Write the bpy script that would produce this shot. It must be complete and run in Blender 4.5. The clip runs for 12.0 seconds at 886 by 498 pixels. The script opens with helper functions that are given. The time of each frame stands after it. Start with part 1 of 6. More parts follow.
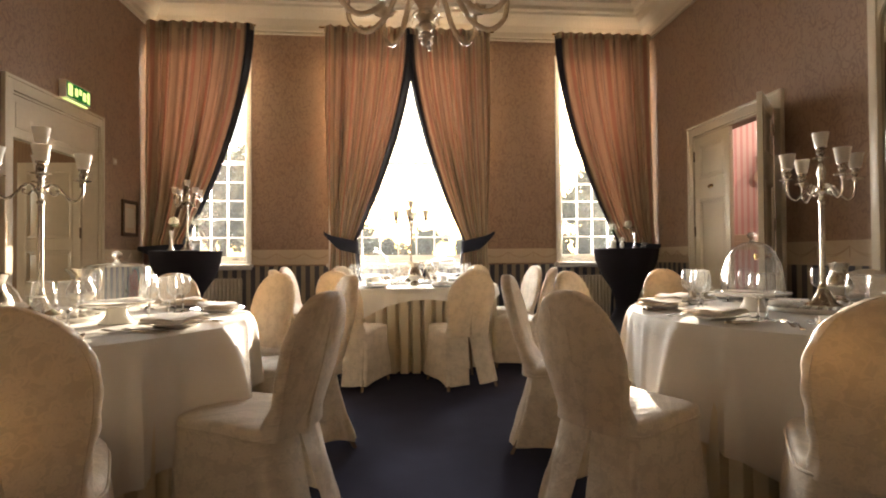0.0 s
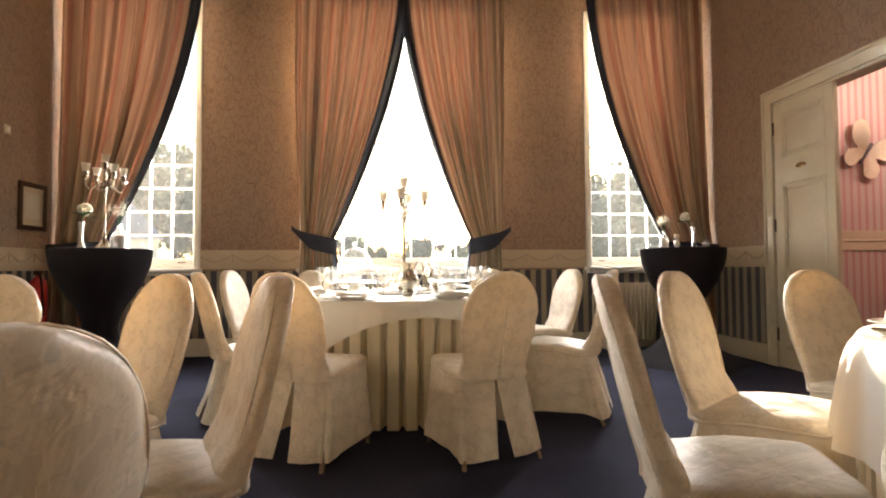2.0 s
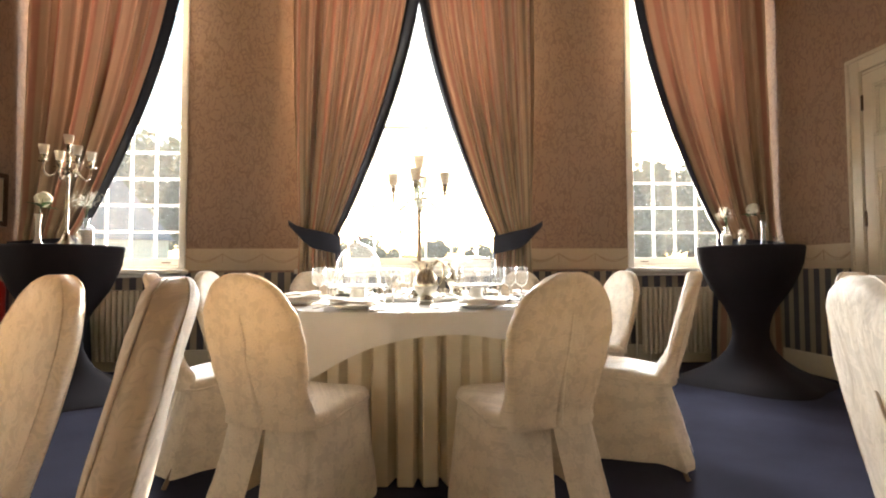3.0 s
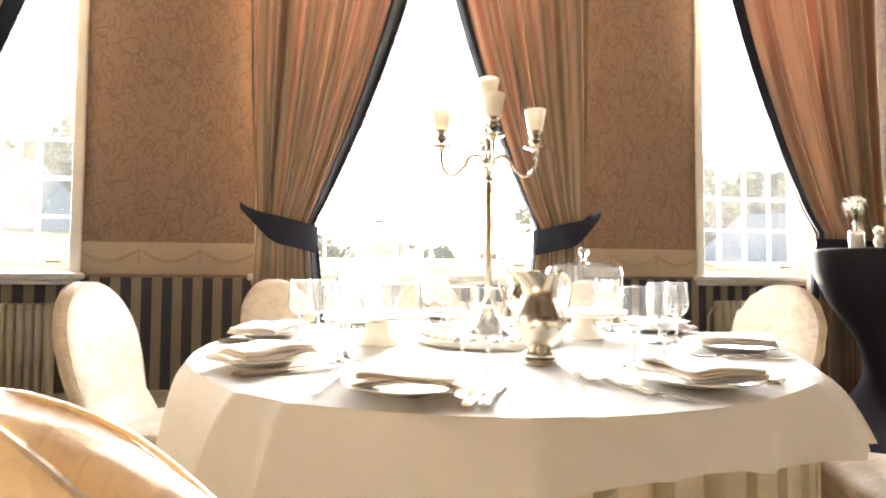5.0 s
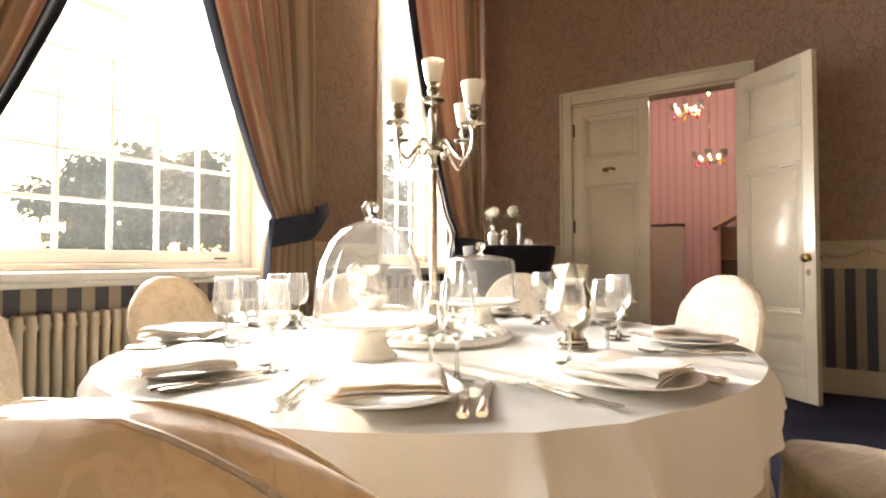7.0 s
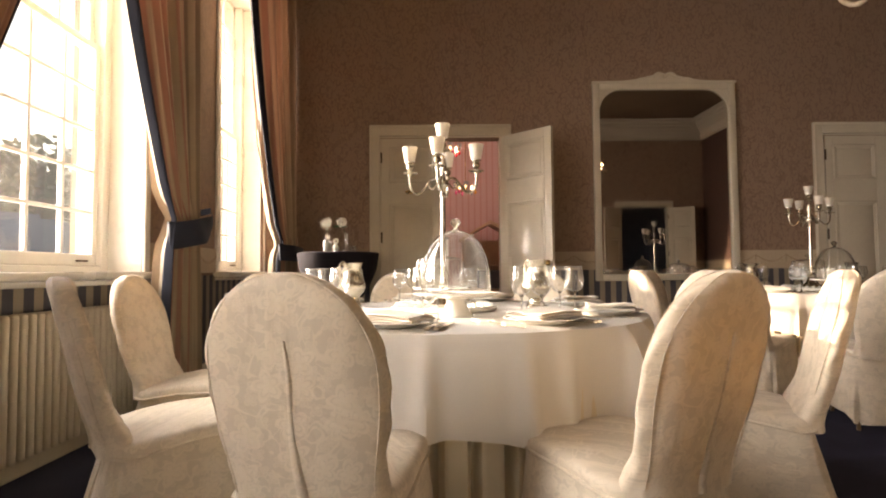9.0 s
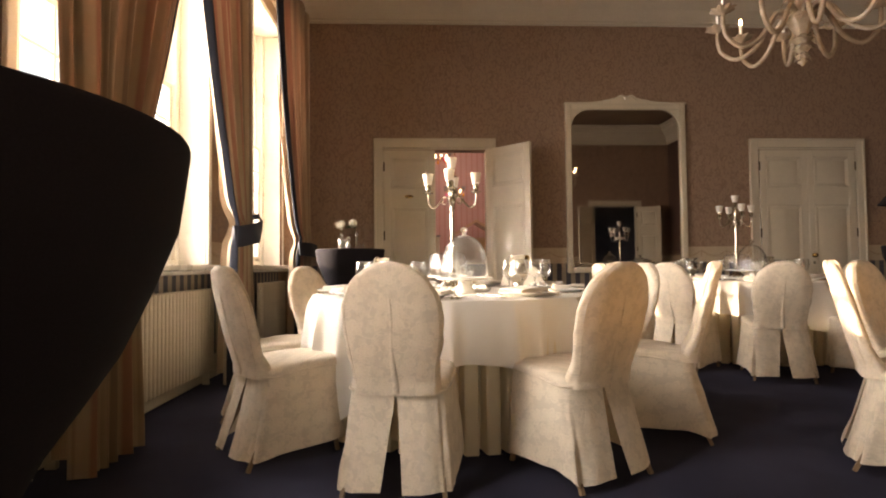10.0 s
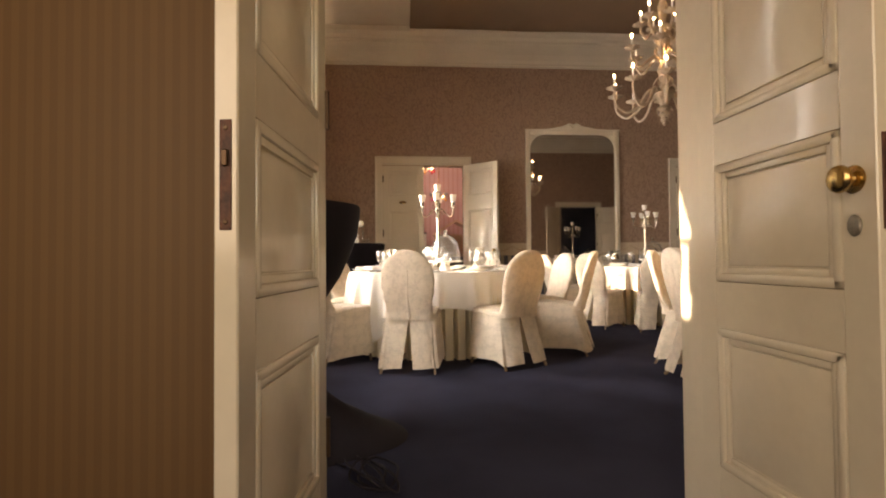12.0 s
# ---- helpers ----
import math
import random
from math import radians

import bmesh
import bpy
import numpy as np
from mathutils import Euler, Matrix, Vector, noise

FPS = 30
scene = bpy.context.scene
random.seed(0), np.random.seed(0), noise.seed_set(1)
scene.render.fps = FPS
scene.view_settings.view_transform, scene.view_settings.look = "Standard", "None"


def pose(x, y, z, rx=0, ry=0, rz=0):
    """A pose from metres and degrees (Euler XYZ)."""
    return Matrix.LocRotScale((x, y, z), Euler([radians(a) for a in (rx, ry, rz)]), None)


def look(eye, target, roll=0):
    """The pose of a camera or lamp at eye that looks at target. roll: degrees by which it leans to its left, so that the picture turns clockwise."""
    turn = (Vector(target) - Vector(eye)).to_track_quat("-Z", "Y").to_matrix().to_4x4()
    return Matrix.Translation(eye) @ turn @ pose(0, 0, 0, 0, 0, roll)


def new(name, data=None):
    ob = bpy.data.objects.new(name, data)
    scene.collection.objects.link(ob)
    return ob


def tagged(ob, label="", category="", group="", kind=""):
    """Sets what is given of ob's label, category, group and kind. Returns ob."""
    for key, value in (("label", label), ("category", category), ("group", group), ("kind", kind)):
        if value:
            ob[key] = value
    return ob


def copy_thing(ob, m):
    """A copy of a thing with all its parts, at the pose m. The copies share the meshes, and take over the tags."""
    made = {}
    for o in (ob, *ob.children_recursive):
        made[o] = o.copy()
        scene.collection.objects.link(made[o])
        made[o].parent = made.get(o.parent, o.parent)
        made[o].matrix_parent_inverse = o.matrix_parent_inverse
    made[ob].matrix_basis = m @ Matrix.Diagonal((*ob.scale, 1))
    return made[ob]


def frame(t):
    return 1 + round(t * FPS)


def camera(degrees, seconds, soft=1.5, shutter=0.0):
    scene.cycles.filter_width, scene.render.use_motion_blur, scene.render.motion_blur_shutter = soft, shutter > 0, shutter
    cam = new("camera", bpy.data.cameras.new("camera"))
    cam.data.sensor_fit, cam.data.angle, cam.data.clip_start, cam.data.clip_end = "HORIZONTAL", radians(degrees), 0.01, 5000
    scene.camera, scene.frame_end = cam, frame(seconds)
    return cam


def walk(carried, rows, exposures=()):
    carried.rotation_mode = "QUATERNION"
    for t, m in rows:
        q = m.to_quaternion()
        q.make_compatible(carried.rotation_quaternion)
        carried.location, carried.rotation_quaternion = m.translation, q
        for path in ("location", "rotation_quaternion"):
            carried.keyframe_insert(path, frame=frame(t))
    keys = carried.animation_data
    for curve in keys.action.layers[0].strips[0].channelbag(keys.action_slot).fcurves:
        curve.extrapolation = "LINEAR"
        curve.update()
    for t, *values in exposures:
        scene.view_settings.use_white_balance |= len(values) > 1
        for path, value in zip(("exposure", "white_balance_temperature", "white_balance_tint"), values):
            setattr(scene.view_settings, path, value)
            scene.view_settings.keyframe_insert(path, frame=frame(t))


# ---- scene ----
cam = camera(80.6, 12.0, soft=2.0)
PATH = [
    (0, (-0.129, 0.513, 1.033), (0.04, 2.506, 1.064), -0.4),
    (0.5, (-0.116, 0.896, 1.022), (0.065, 2.887, 1.062), -0.4),
    (1, (-0.108, 1.318, 0.979), (0.092, 3.307, 1.038), -0.3),
    (1.5, (-0.094, 1.685, 0.964), (0.11, 3.674, 1.026), -0.3),
    (2, (-0.087, 2.07, 0.951), (0.106, 4.06, 1.021), -0.3),
    (2.5, (-0.093, 2.432, 0.962), (0.085, 4.422, 1.033), -0.3),
    (3, (-0.085, 2.845, 0.939), (0.06, 4.838, 1.019), -0.2),
    (4.8, (-0.35, 4.203, 0.985), (-0.123, 6.188, 1.064), 0.4),
    (5, (-0.431, 4.313, 0.993), (-0.105, 6.285, 1.067), 0.4),
    (5.5, (-0.653, 4.527, 1.002), (-0.036, 6.428, 1.075), -0.1),
    (6, (-0.929, 4.719, 1.017), (0.101, 6.433, 1.074), -0.2),
    (6.5, (-1.141, 4.914, 1.002), (0.249, 6.351, 1.057), -0.2),
    (7, (-1.373, 5.109, 0.993), (0.323, 6.166, 1.043), -0.1),
    (7.5, (-1.605, 5.368, 0.982), (0.264, 6.079, 1.027), -0.0),
    (7.7, (-1.687, 5.481, 0.973), (0.225, 6.067, 1.022), 0.0),
    (9.5, (-2.88, 6.133, 0.928), (-0.883, 6.046, 1.006), -0.6),
    (10, (-3.399, 6.212, 0.919), (-1.402, 6.124, 0.985), -0.6),
    (10.5, (-3.87, 6.272, 0.906), (-1.873, 6.184, 0.964), -0.6),
    (11, (-4.38, 6.287, 0.877), (-2.382, 6.203, 0.934), -0.4),
    (11.5, (-4.817, 6.336, 0.856), (-2.82, 6.232, 0.912), -0.5),
    (12, (-5.29, 6.359, 0.849), (-3.297, 6.205, 0.896), -0.5),
]
EXPOSURES = [(0.0, 2.4, 7050, 12), (1.5, 2.57, 6950, 11), (3.0, 2.6, 6600, 10), (4.2, 2.75, 6550, 10), (5.2, 3.08, 6600, 10), (6.0, 3.0, 6900, 12), (7.0, 2.42, 6950, 13), (7.5, 2.15, 6950, 14), (9.5, 1.74, 7850, 19), (10.5, 1.92, 7900, 19), (12.0, 2.1, 7900, 18)]
walk(cam, [(t, look(eye, target, roll)) for t, eye, target, roll in PATH], EXPOSURES)

# ---------------------------------------------------------------- world, sun
SUN_AZ, SUN_EL = 15.6, 8.0
world = bpy.data.worlds.new("sky")
scene.world = world
world.use_nodes = True
wn = world.node_tree.nodes
wn.clear()
sky = wn.new("ShaderNodeTexSky")
sky.sky_type, sky.sun_disc = "NISHITA", False
sky.sun_elevation, sky.sun_rotation = radians(SUN_EL), radians(SUN_AZ)
bg = wn.new("ShaderNodeBackground")
bg.inputs["Strength"].default_value = 0.15
wo = wn.new("ShaderNodeOutputWorld")
world.node_tree.links.new(sky.outputs[0], bg.inputs[0])
world.node_tree.links.new(bg.outputs[0], wo.inputs[0])

sun_data = bpy.data.lights.new("sun", "SUN")
sun_data.energy, sun_data.angle, sun_data.color = 5.0, radians(0.6), (1.0, 0.87, 0.7)
sun = new("sun", sun_data)
sa, se = radians(SUN_AZ), radians(SUN_EL)
sun.matrix_world = look((0, 0, 30), Vector((0, 0, 30)) - Vector((math.sin(sa) * math.cos(se), math.cos(sa) * math.cos(se), math.sin(se))))


# the sky's light coming in at the three window openings
def sky_panel(x, z, width, height):
    data = bpy.data.lights.new("window_daylight", "AREA")
    data.shape, data.size, data.size_y = "RECTANGLE", width, height
    data.energy, data.color, data.spread = 19.0 * width * height, (0.93, 0.965, 1.0), radians(115)
    ob = new("window_daylight", data)
    ob.matrix_world = look((x, 8.52, z), (x * 0.35, 0.0, z - 1.0))


for wx, ww in ((0.0, 1.9), (-2.82, 1.0), (2.82, 1.0)):
    sky_panel(wx, 2.45, ww, 2.8)


# ---------------------------------------------------------------- building helpers
def part(name, bm, material, parent=None, label="", smooth=True):
    """One bmesh as one mesh object, under a thing or a part."""
    me = bpy.data.meshes.new(name)
    bm.normal_update()
    bm.to_mesh(me)
    bm.free()
    if material is not None:
        me.materials.append(material)
    for p in me.polygons:
        p.use_smooth = smooth
    if smooth:
        me.set_sharp_from_angle(angle=radians(38))
    ob = new(name, me)
    if parent is not None:
        ob.parent = parent
    if label:
        ob["label"] = label
    return ob


def thing(name, label, category, group="", kind=""):
    return tagged(new(name), label, category, group, kind)


def share(ob, name, m, parent=None):
    """Another object on the same mesh."""
    o = new(name, ob.data)
    o.matrix_basis = m
    if parent is not None:
        o.parent = parent
    return o


def box(bm, lo, hi, bevel=0.0, seg=2):
    vs = [bm.verts.new((x, y, z)) for z in (lo[2], hi[2]) for y in (lo[1], hi[1]) for x in (lo[0], hi[0])]
    fs = [bm.faces.new([vs[i] for i in f]) for f in ((0, 2, 3, 1), (4, 5, 7, 6), (0, 1, 5, 4), (2, 6, 7, 3), (0, 4, 6, 2), (1, 3, 7, 5))]
    if bevel:
        es = list({e for f in fs for e in f.edges})
        bmesh.ops.bevel(bm, geom=es, offset=bevel, segments=seg, profile=0.5, affect="EDGES")
    return bm


def boxed(lo, hi, bevel=0.0, seg=2):
    return box(bmesh.new(), lo, hi, bevel, seg)


def sheet(bm, fn, nu, nv, close_u=False, uv=False):
    """A grid of points fn(u, v), u and v from 0 to 1."""
    cols = nu if close_u else nu + 1
    vs = [[bm.verts.new(fn(i / nu, j / nv)) for i in range(cols)] for j in range(nv + 1)]
    layer = bm.loops.layers.uv.verify() if uv else None
    for j in range(nv):
        for i in range(nu):
            k = (i + 1) % cols
            f = bm.faces.new((vs[j][i], vs[j][k], vs[j + 1][k], vs[j + 1][i]))
            if uv:
                for loop, (a, b) in zip(f.loops, ((i, j), (i + 1, j), (i + 1, j + 1), (i, j + 1))):
                    loop[layer].uv = (a / nu, b / nv)
    return vs


def lathe(bm, profile, seg=24, at=(0, 0, 0), ripple=None):
    """Turns (r, z) points round the z axis."""
    rings = []
    for r, z in profile:
        if r < 1e-6:
            rings.append([bm.verts.new((at[0], at[1], at[2] + z))])
        else:
            ring = []
            for k in range(seg):
                a = 2 * math.pi * k / seg
                rr = r * (1 + (ripple(a, z) if ripple else 0))
                ring.append(bm.verts.new((at[0] + rr * math.cos(a), at[1] + rr * math.sin(a), at[2] + z)))
            rings.append(ring)
    for a, b in zip(rings, rings[1:]):
        for k in range(seg):
            q = [a[k % len(a)], a[(k + 1) % len(a)], b[(k + 1) % len(b)], b[k % len(b)]]
            q = list(dict.fromkeys(q))
            if len(q) > 2:
                bm.faces.new(q)
    return bm


def sweep(bm, pts, radius, seg=8, caps=True):
    """A tube along points; radius is a number or a function of 0..1."""
    pts = [Vector(p) for p in pts]
    n = len(pts)
    side = None
    rings = []
    for i, p in enumerate(pts):
        t = (pts[min(i + 1, n - 1)] - pts[max(i - 1, 0)]).normalized()
        if side is None:
            side = t.orthogonal().normalized()
        side = (side - t * side.dot(t)).normalized()
        up = t.cross(side)
        r = radius(i / (n - 1)) if callable(radius) else radius
        rings.append([bm.verts.new(p + (side * math.cos(2 * math.pi * k / seg) + up * math.sin(2 * math.pi * k / seg)) * r) for k in range(seg)])
    for a, b in zip(rings, rings[1:]):
        for k in range(seg):
            bm.faces.new((a[k], a[(k + 1) % seg], b[(k + 1) % seg], b[k]))
    if caps:
        bm.faces.new(rings[0][::-1])
        bm.faces.new(rings[-1])
    return bm


def spline(pts, n):
    """Points along a smooth curve through pts."""
    pts = [Vector(p) for p in pts]
    ext = [pts[0] * 2 - pts[1], *pts, pts[-1] * 2 - pts[-2]]
    out = []
    for i in range(1, len(ext) - 2):
        a, b, c, d = ext[i - 1 : i + 3]
        for k in range(n):
            t = k / n
            out.append(0.5 * ((2 * b) + (c - a) * t + (2 * a - 5 * b + 4 * c - d) * t * t + (3 * b - a - 3 * c + d) * t**3))
    out.append(pts[-1])
    return out


def smoothstep(a, b, x):
    t = min(1.0, max(0.0, (x - a) / (b - a)))
    return t * t * (3 - 2 * t)


# ---------------------------------------------------------------- materials
def nodes_of(name):
    m = bpy.data.materials.new(name)
    m.use_nodes = True
    t = m.node_tree
    t.nodes.clear()
    out = t.nodes.new("ShaderNodeOutputMaterial")
    return m, t, out


def add(t, kind, **values):
    n = t.nodes.new(kind)
    for k, v in values.items():
        n.inputs[k.replace("_", " ")].default_value = v
    return n


def noise_at(t, co, scale, detail=3.0, rough=0.55):
    n = add(t, "ShaderNodeTexNoise", Scale=scale, Detail=detail, Roughness=rough)
    t.links.new(co, n.inputs["Vector"])
    return n.outputs["Fac"]


def ramp(t, fac, stops):
    n = t.nodes.new("ShaderNodeValToRGB")
    while len(n.color_ramp.elements) < len(stops):
        n.color_ramp.elements.new(0.5)
    for e, (p, c) in zip(n.color_ramp.elements, stops):
        e.position, e.color = p, (*c, 1)
    t.links.new(fac, n.inputs[0])
    return n.outputs[0]


def mixed(t, fac, a, b, blend="MIX"):
    n = t.nodes.new("ShaderNodeMix")
    n.data_type, n.blend_type = "RGBA", blend
    for sock, v in ((n.inputs[0], fac), (n.inputs[6], a), (n.inputs[7], b)):
        if isinstance(v, bpy.types.NodeSocket):
            t.links.new(v, sock)
        elif isinstance(v, (int, float)):
            sock.default_value = v
        else:
            sock.default_value = (*v, 1)
    return n.outputs[2]


def maths(t, op, a, b=0.5):
    n = t.nodes.new("ShaderNodeMath")
    n.operation = op
    if op == "MULTIPLY_ADD":
        n.inputs[2].default_value = 0.0
    for sock, v in zip(n.inputs, (a, b)):
        if isinstance(v, bpy.types.NodeSocket):
            t.links.new(v, sock)
        else:
            sock.default_value = v
    return n.outputs[0]


def bumped(t, height, strength, distance=0.01):
    n = add(t, "ShaderNodeBump", Strength=strength, Distance=distance)
    t.links.new(height, n.inputs["Height"])
    return n.outputs[0]


def coords(t, kind="Object"):
    return t.nodes.new("ShaderNodeTexCoord").outputs[kind]


def surface(name, colour, rough=0.6, metal=0.0, vary=0.12, coarse=1.5, fine=40.0, bump=0.15, dist=0.002, sheen=0.0, spec=0.5, coat=0.0, translucent=0.0, through_tint=None, kind="Object"):
    """A plain material: colour with wear at two scales, fine relief."""
    m, t, out = nodes_of(name)
    co = coords(t, kind)
    big, small = noise_at(t, co, coarse), noise_at(t, co, fine, 4.0)
    dark = tuple(c * (1 - vary * 1.6) for c in colour)
    light = tuple(min(1.0, c * (1 + vary)) for c in colour)
    c = mixed(t, 0.35, ramp(t, big, ((0.3, dark), (0.7, light))), ramp(t, small, ((0.3, dark), (0.7, light))))
    p = add(t, "ShaderNodeBsdfPrincipled", Metallic=metal, Roughness=rough, Specular_IOR_Level=spec, Coat_Weight=coat, Sheen_Weight=sheen)
    t.links.new(c, p.inputs["Base Color"])
    r = maths(t, "MULTIPLY_ADD", big, 0.25)
    r.node.inputs[2].default_value = rough - 0.125
    t.links.new(r, p.inputs["Roughness"])
    nrm = bumped(t, small, bump, dist)
    t.links.new(nrm, p.inputs["Normal"])
    if translucent:
        tr = t.nodes.new("ShaderNodeBsdfTranslucent")
        t.links.new(mixed(t, 0.6, c, through_tint) if through_tint else c, tr.inputs[0])
        mx = add(t, "ShaderNodeMixShader", Fac=translucent)
        t.links.new(p.outputs[0], mx.inputs[1])
        t.links.new(tr.outputs[0], mx.inputs[2])
        t.links.new(mx.outputs[0], out.inputs[0])
    else:
        t.links.new(p.outputs[0], out.inputs[0])
    return m


def glass(name, tint=(1, 1, 1), rough=0.02, gain=1.0, cap=0.3, haze=0.0):
    """Thin clear glass: lets light pass, mirrors more towards its edges."""
    m, t, out = nodes_of(name)
    lw = add(t, "ShaderNodeLayerWeight", Blend=0.5)
    edge = maths(t, "MULTIPLY_ADD", maths(t, "POWER", lw.outputs["Facing"], 3.0), 0.96)
    edge.node.inputs[2].default_value = 0.04
    g = add(t, "ShaderNodeBsdfGlossy", Roughness=rough)
    tr = t.nodes.new("ShaderNodeBsdfTransparent")
    tr.inputs[0].default_value = (*tint, 1)
    mx = t.nodes.new("ShaderNodeMixShader")
    f = maths(t, "MINIMUM", maths(t, "MULTIPLY", edge, gain), cap)
    t.links.new(f, mx.inputs[0])
    t.links.new(tr.outputs[0], mx.inputs[1])
    t.links.new(g.outputs[0], mx.inputs[2])
    if haze:
        tl = t.nodes.new("ShaderNodeBsdfTranslucent")
        tl.inputs[0].default_value = (*tint, 1)
        m2 = add(t, "ShaderNodeMixShader", Fac=haze)
        t.links.new(mx.outputs[0], m2.inputs[1])
        t.links.new(tl.outputs[0], m2.inputs[2])
        mx = m2
    t.links.new(mx.outputs[0], out.inputs[0])
    return m


def solid_glass(name):
    """Thick clear glass that bends the light: stems, feet and knobs."""
    m, t, out = nodes_of(name)
    g = add(t, "ShaderNodeBsdfGlass", Roughness=0.02, IOR=1.48)
    g.inputs["Color"].default_value = (0.88, 0.88, 0.86, 1)
    tr = t.nodes.new("ShaderNodeBsdfTransparent")
    mx = add(t, "ShaderNodeMixShader", Fac=0.08)
    t.links.new(g.outputs[0], mx.inputs[1])
    t.links.new(tr.outputs[0], mx.inputs[2])
    t.links.new(mx.outputs[0], out.inputs[0])
    return m


def glow(name, colour, strength):
    m, t, out = nodes_of(name)
    e = add(t, "ShaderNodeEmission", Color=(*colour, 1), Strength=strength)
    t.links.new(e.outputs[0], out.inputs[0])
    return m


def wallpaper(name, ground, leaf):
    """Curling leaf scrolls, tone on tone, drawn taller than wide."""
    m, t, out = nodes_of(name)
    co = coords(t)
    tall = t.nodes.new("ShaderNodeVectorMath")
    tall.operation = "MULTIPLY"
    t.links.new(co, tall.inputs[0])
    tall.inputs[1].default_value = (1.0, 1.0, 0.62)
    warp = add(t, "ShaderNodeTexNoise", Scale=7.0, Detail=1.0)
    t.links.new(tall.outputs[0], warp.inputs["Vector"])
    mixv = t.nodes.new("ShaderNodeVectorMath")
    mixv.operation = "MULTIPLY_ADD"
    t.links.new(warp.outputs["Color"], mixv.inputs[0])
    mixv.inputs[1].default_value = (0.2, 0.2, 0.2)
    t.links.new(tall.outputs[0], mixv.inputs[2])
    w = add(t, "ShaderNodeTexVoronoi", Scale=11.0)
    w.feature = "DISTANCE_TO_EDGE"
    t.links.new(mixv.outputs[0], w.inputs["Vector"])
    stems = ramp(t, w.outputs[0], ((0.02, (1, 1, 1)), (0.05, (0, 0, 0))))
    gaps = ramp(t, noise_at(t, tall.outputs[0], 14.0, 1.0), ((0.42, (0, 0, 0)), (0.5, (1, 1, 1))))
    curls = add(t, "ShaderNodeTexNoise", Scale=21.0, Detail=0.3, Distortion=2.0)
    t.links.new(tall.outputs[0], curls.inputs["Vector"])
    leaves = ramp(t, curls.outputs["Fac"], ((0.575, (0, 0, 0)), (0.61, (1, 1, 1)), (0.68, (0.55, 0.55, 0.55))))
    pat = maths(t, "MAXIMUM", maths(t, "MULTIPLY", stems, gaps), leaves)
    wear = noise_at(t, co, 0.8)
    fine = noise_at(t, co, 160.0, 2.0)
    base = mixed(t, pat, ground, leaf)
    base = mixed(t, maths(t, "MULTIPLY", wear, 0.3), base, tuple(c * 0.75 for c in ground))
    p = add(t, "ShaderNodeBsdfPrincipled", Roughness=0.55, Specular_IOR_Level=0.35)
    t.links.new(base, p.inputs["Base Color"])
    r = maths(t, "MULTIPLY_ADD", pat, -0.15)
    r.node.inputs[2].default_value = 0.62
    t.links.new(r, p.inputs["Roughness"])
    h = maths(t, "ADD", pat, maths(t, "MULTIPLY", fine, 0.3))
    t.links.new(bumped(t, h, 0.25, 0.002), p.inputs["Normal"])
    t.links.new(p.outputs[0], out.inputs[0])
    return m


def striped(name, axis, period, a, b, share_b=0.5, rough=0.6):
    """Upright stripes along one axis."""
    m, t, out = nodes_of(name)
    co = coords(t)
    sep = t.nodes.new("ShaderNodeSeparateXYZ")
    t.links.new(co, sep.inputs[0])
    f = maths(t, "FRACT", maths(t, "DIVIDE", sep.outputs[axis], period))
    s = ramp(t, f, ((0.0, (0, 0, 0)), (0.02, (0, 0, 0)), (0.03, (1, 1, 1)), (1 - share_b, (1, 1, 1)), (1 - share_b + 0.02, (0, 0, 0))))
    c = mixed(t, s, b, a)
    w = noise_at(t, co, 2.0)
    c = mixed(t, maths(t, "MULTIPLY", w, 0.35), c, tuple(x * 0.6 for x in a))
    p = add(t, "ShaderNodeBsdfPrincipled", Roughness=rough)
    t.links.new(c, p.inputs["Base Color"])
    t.links.new(bumped(t, noise_at(t, co, 150.0), 0.1, 0.001), p.inputs["Normal"])
    t.links.new(p.outputs[0], out.inputs[0])
    return m


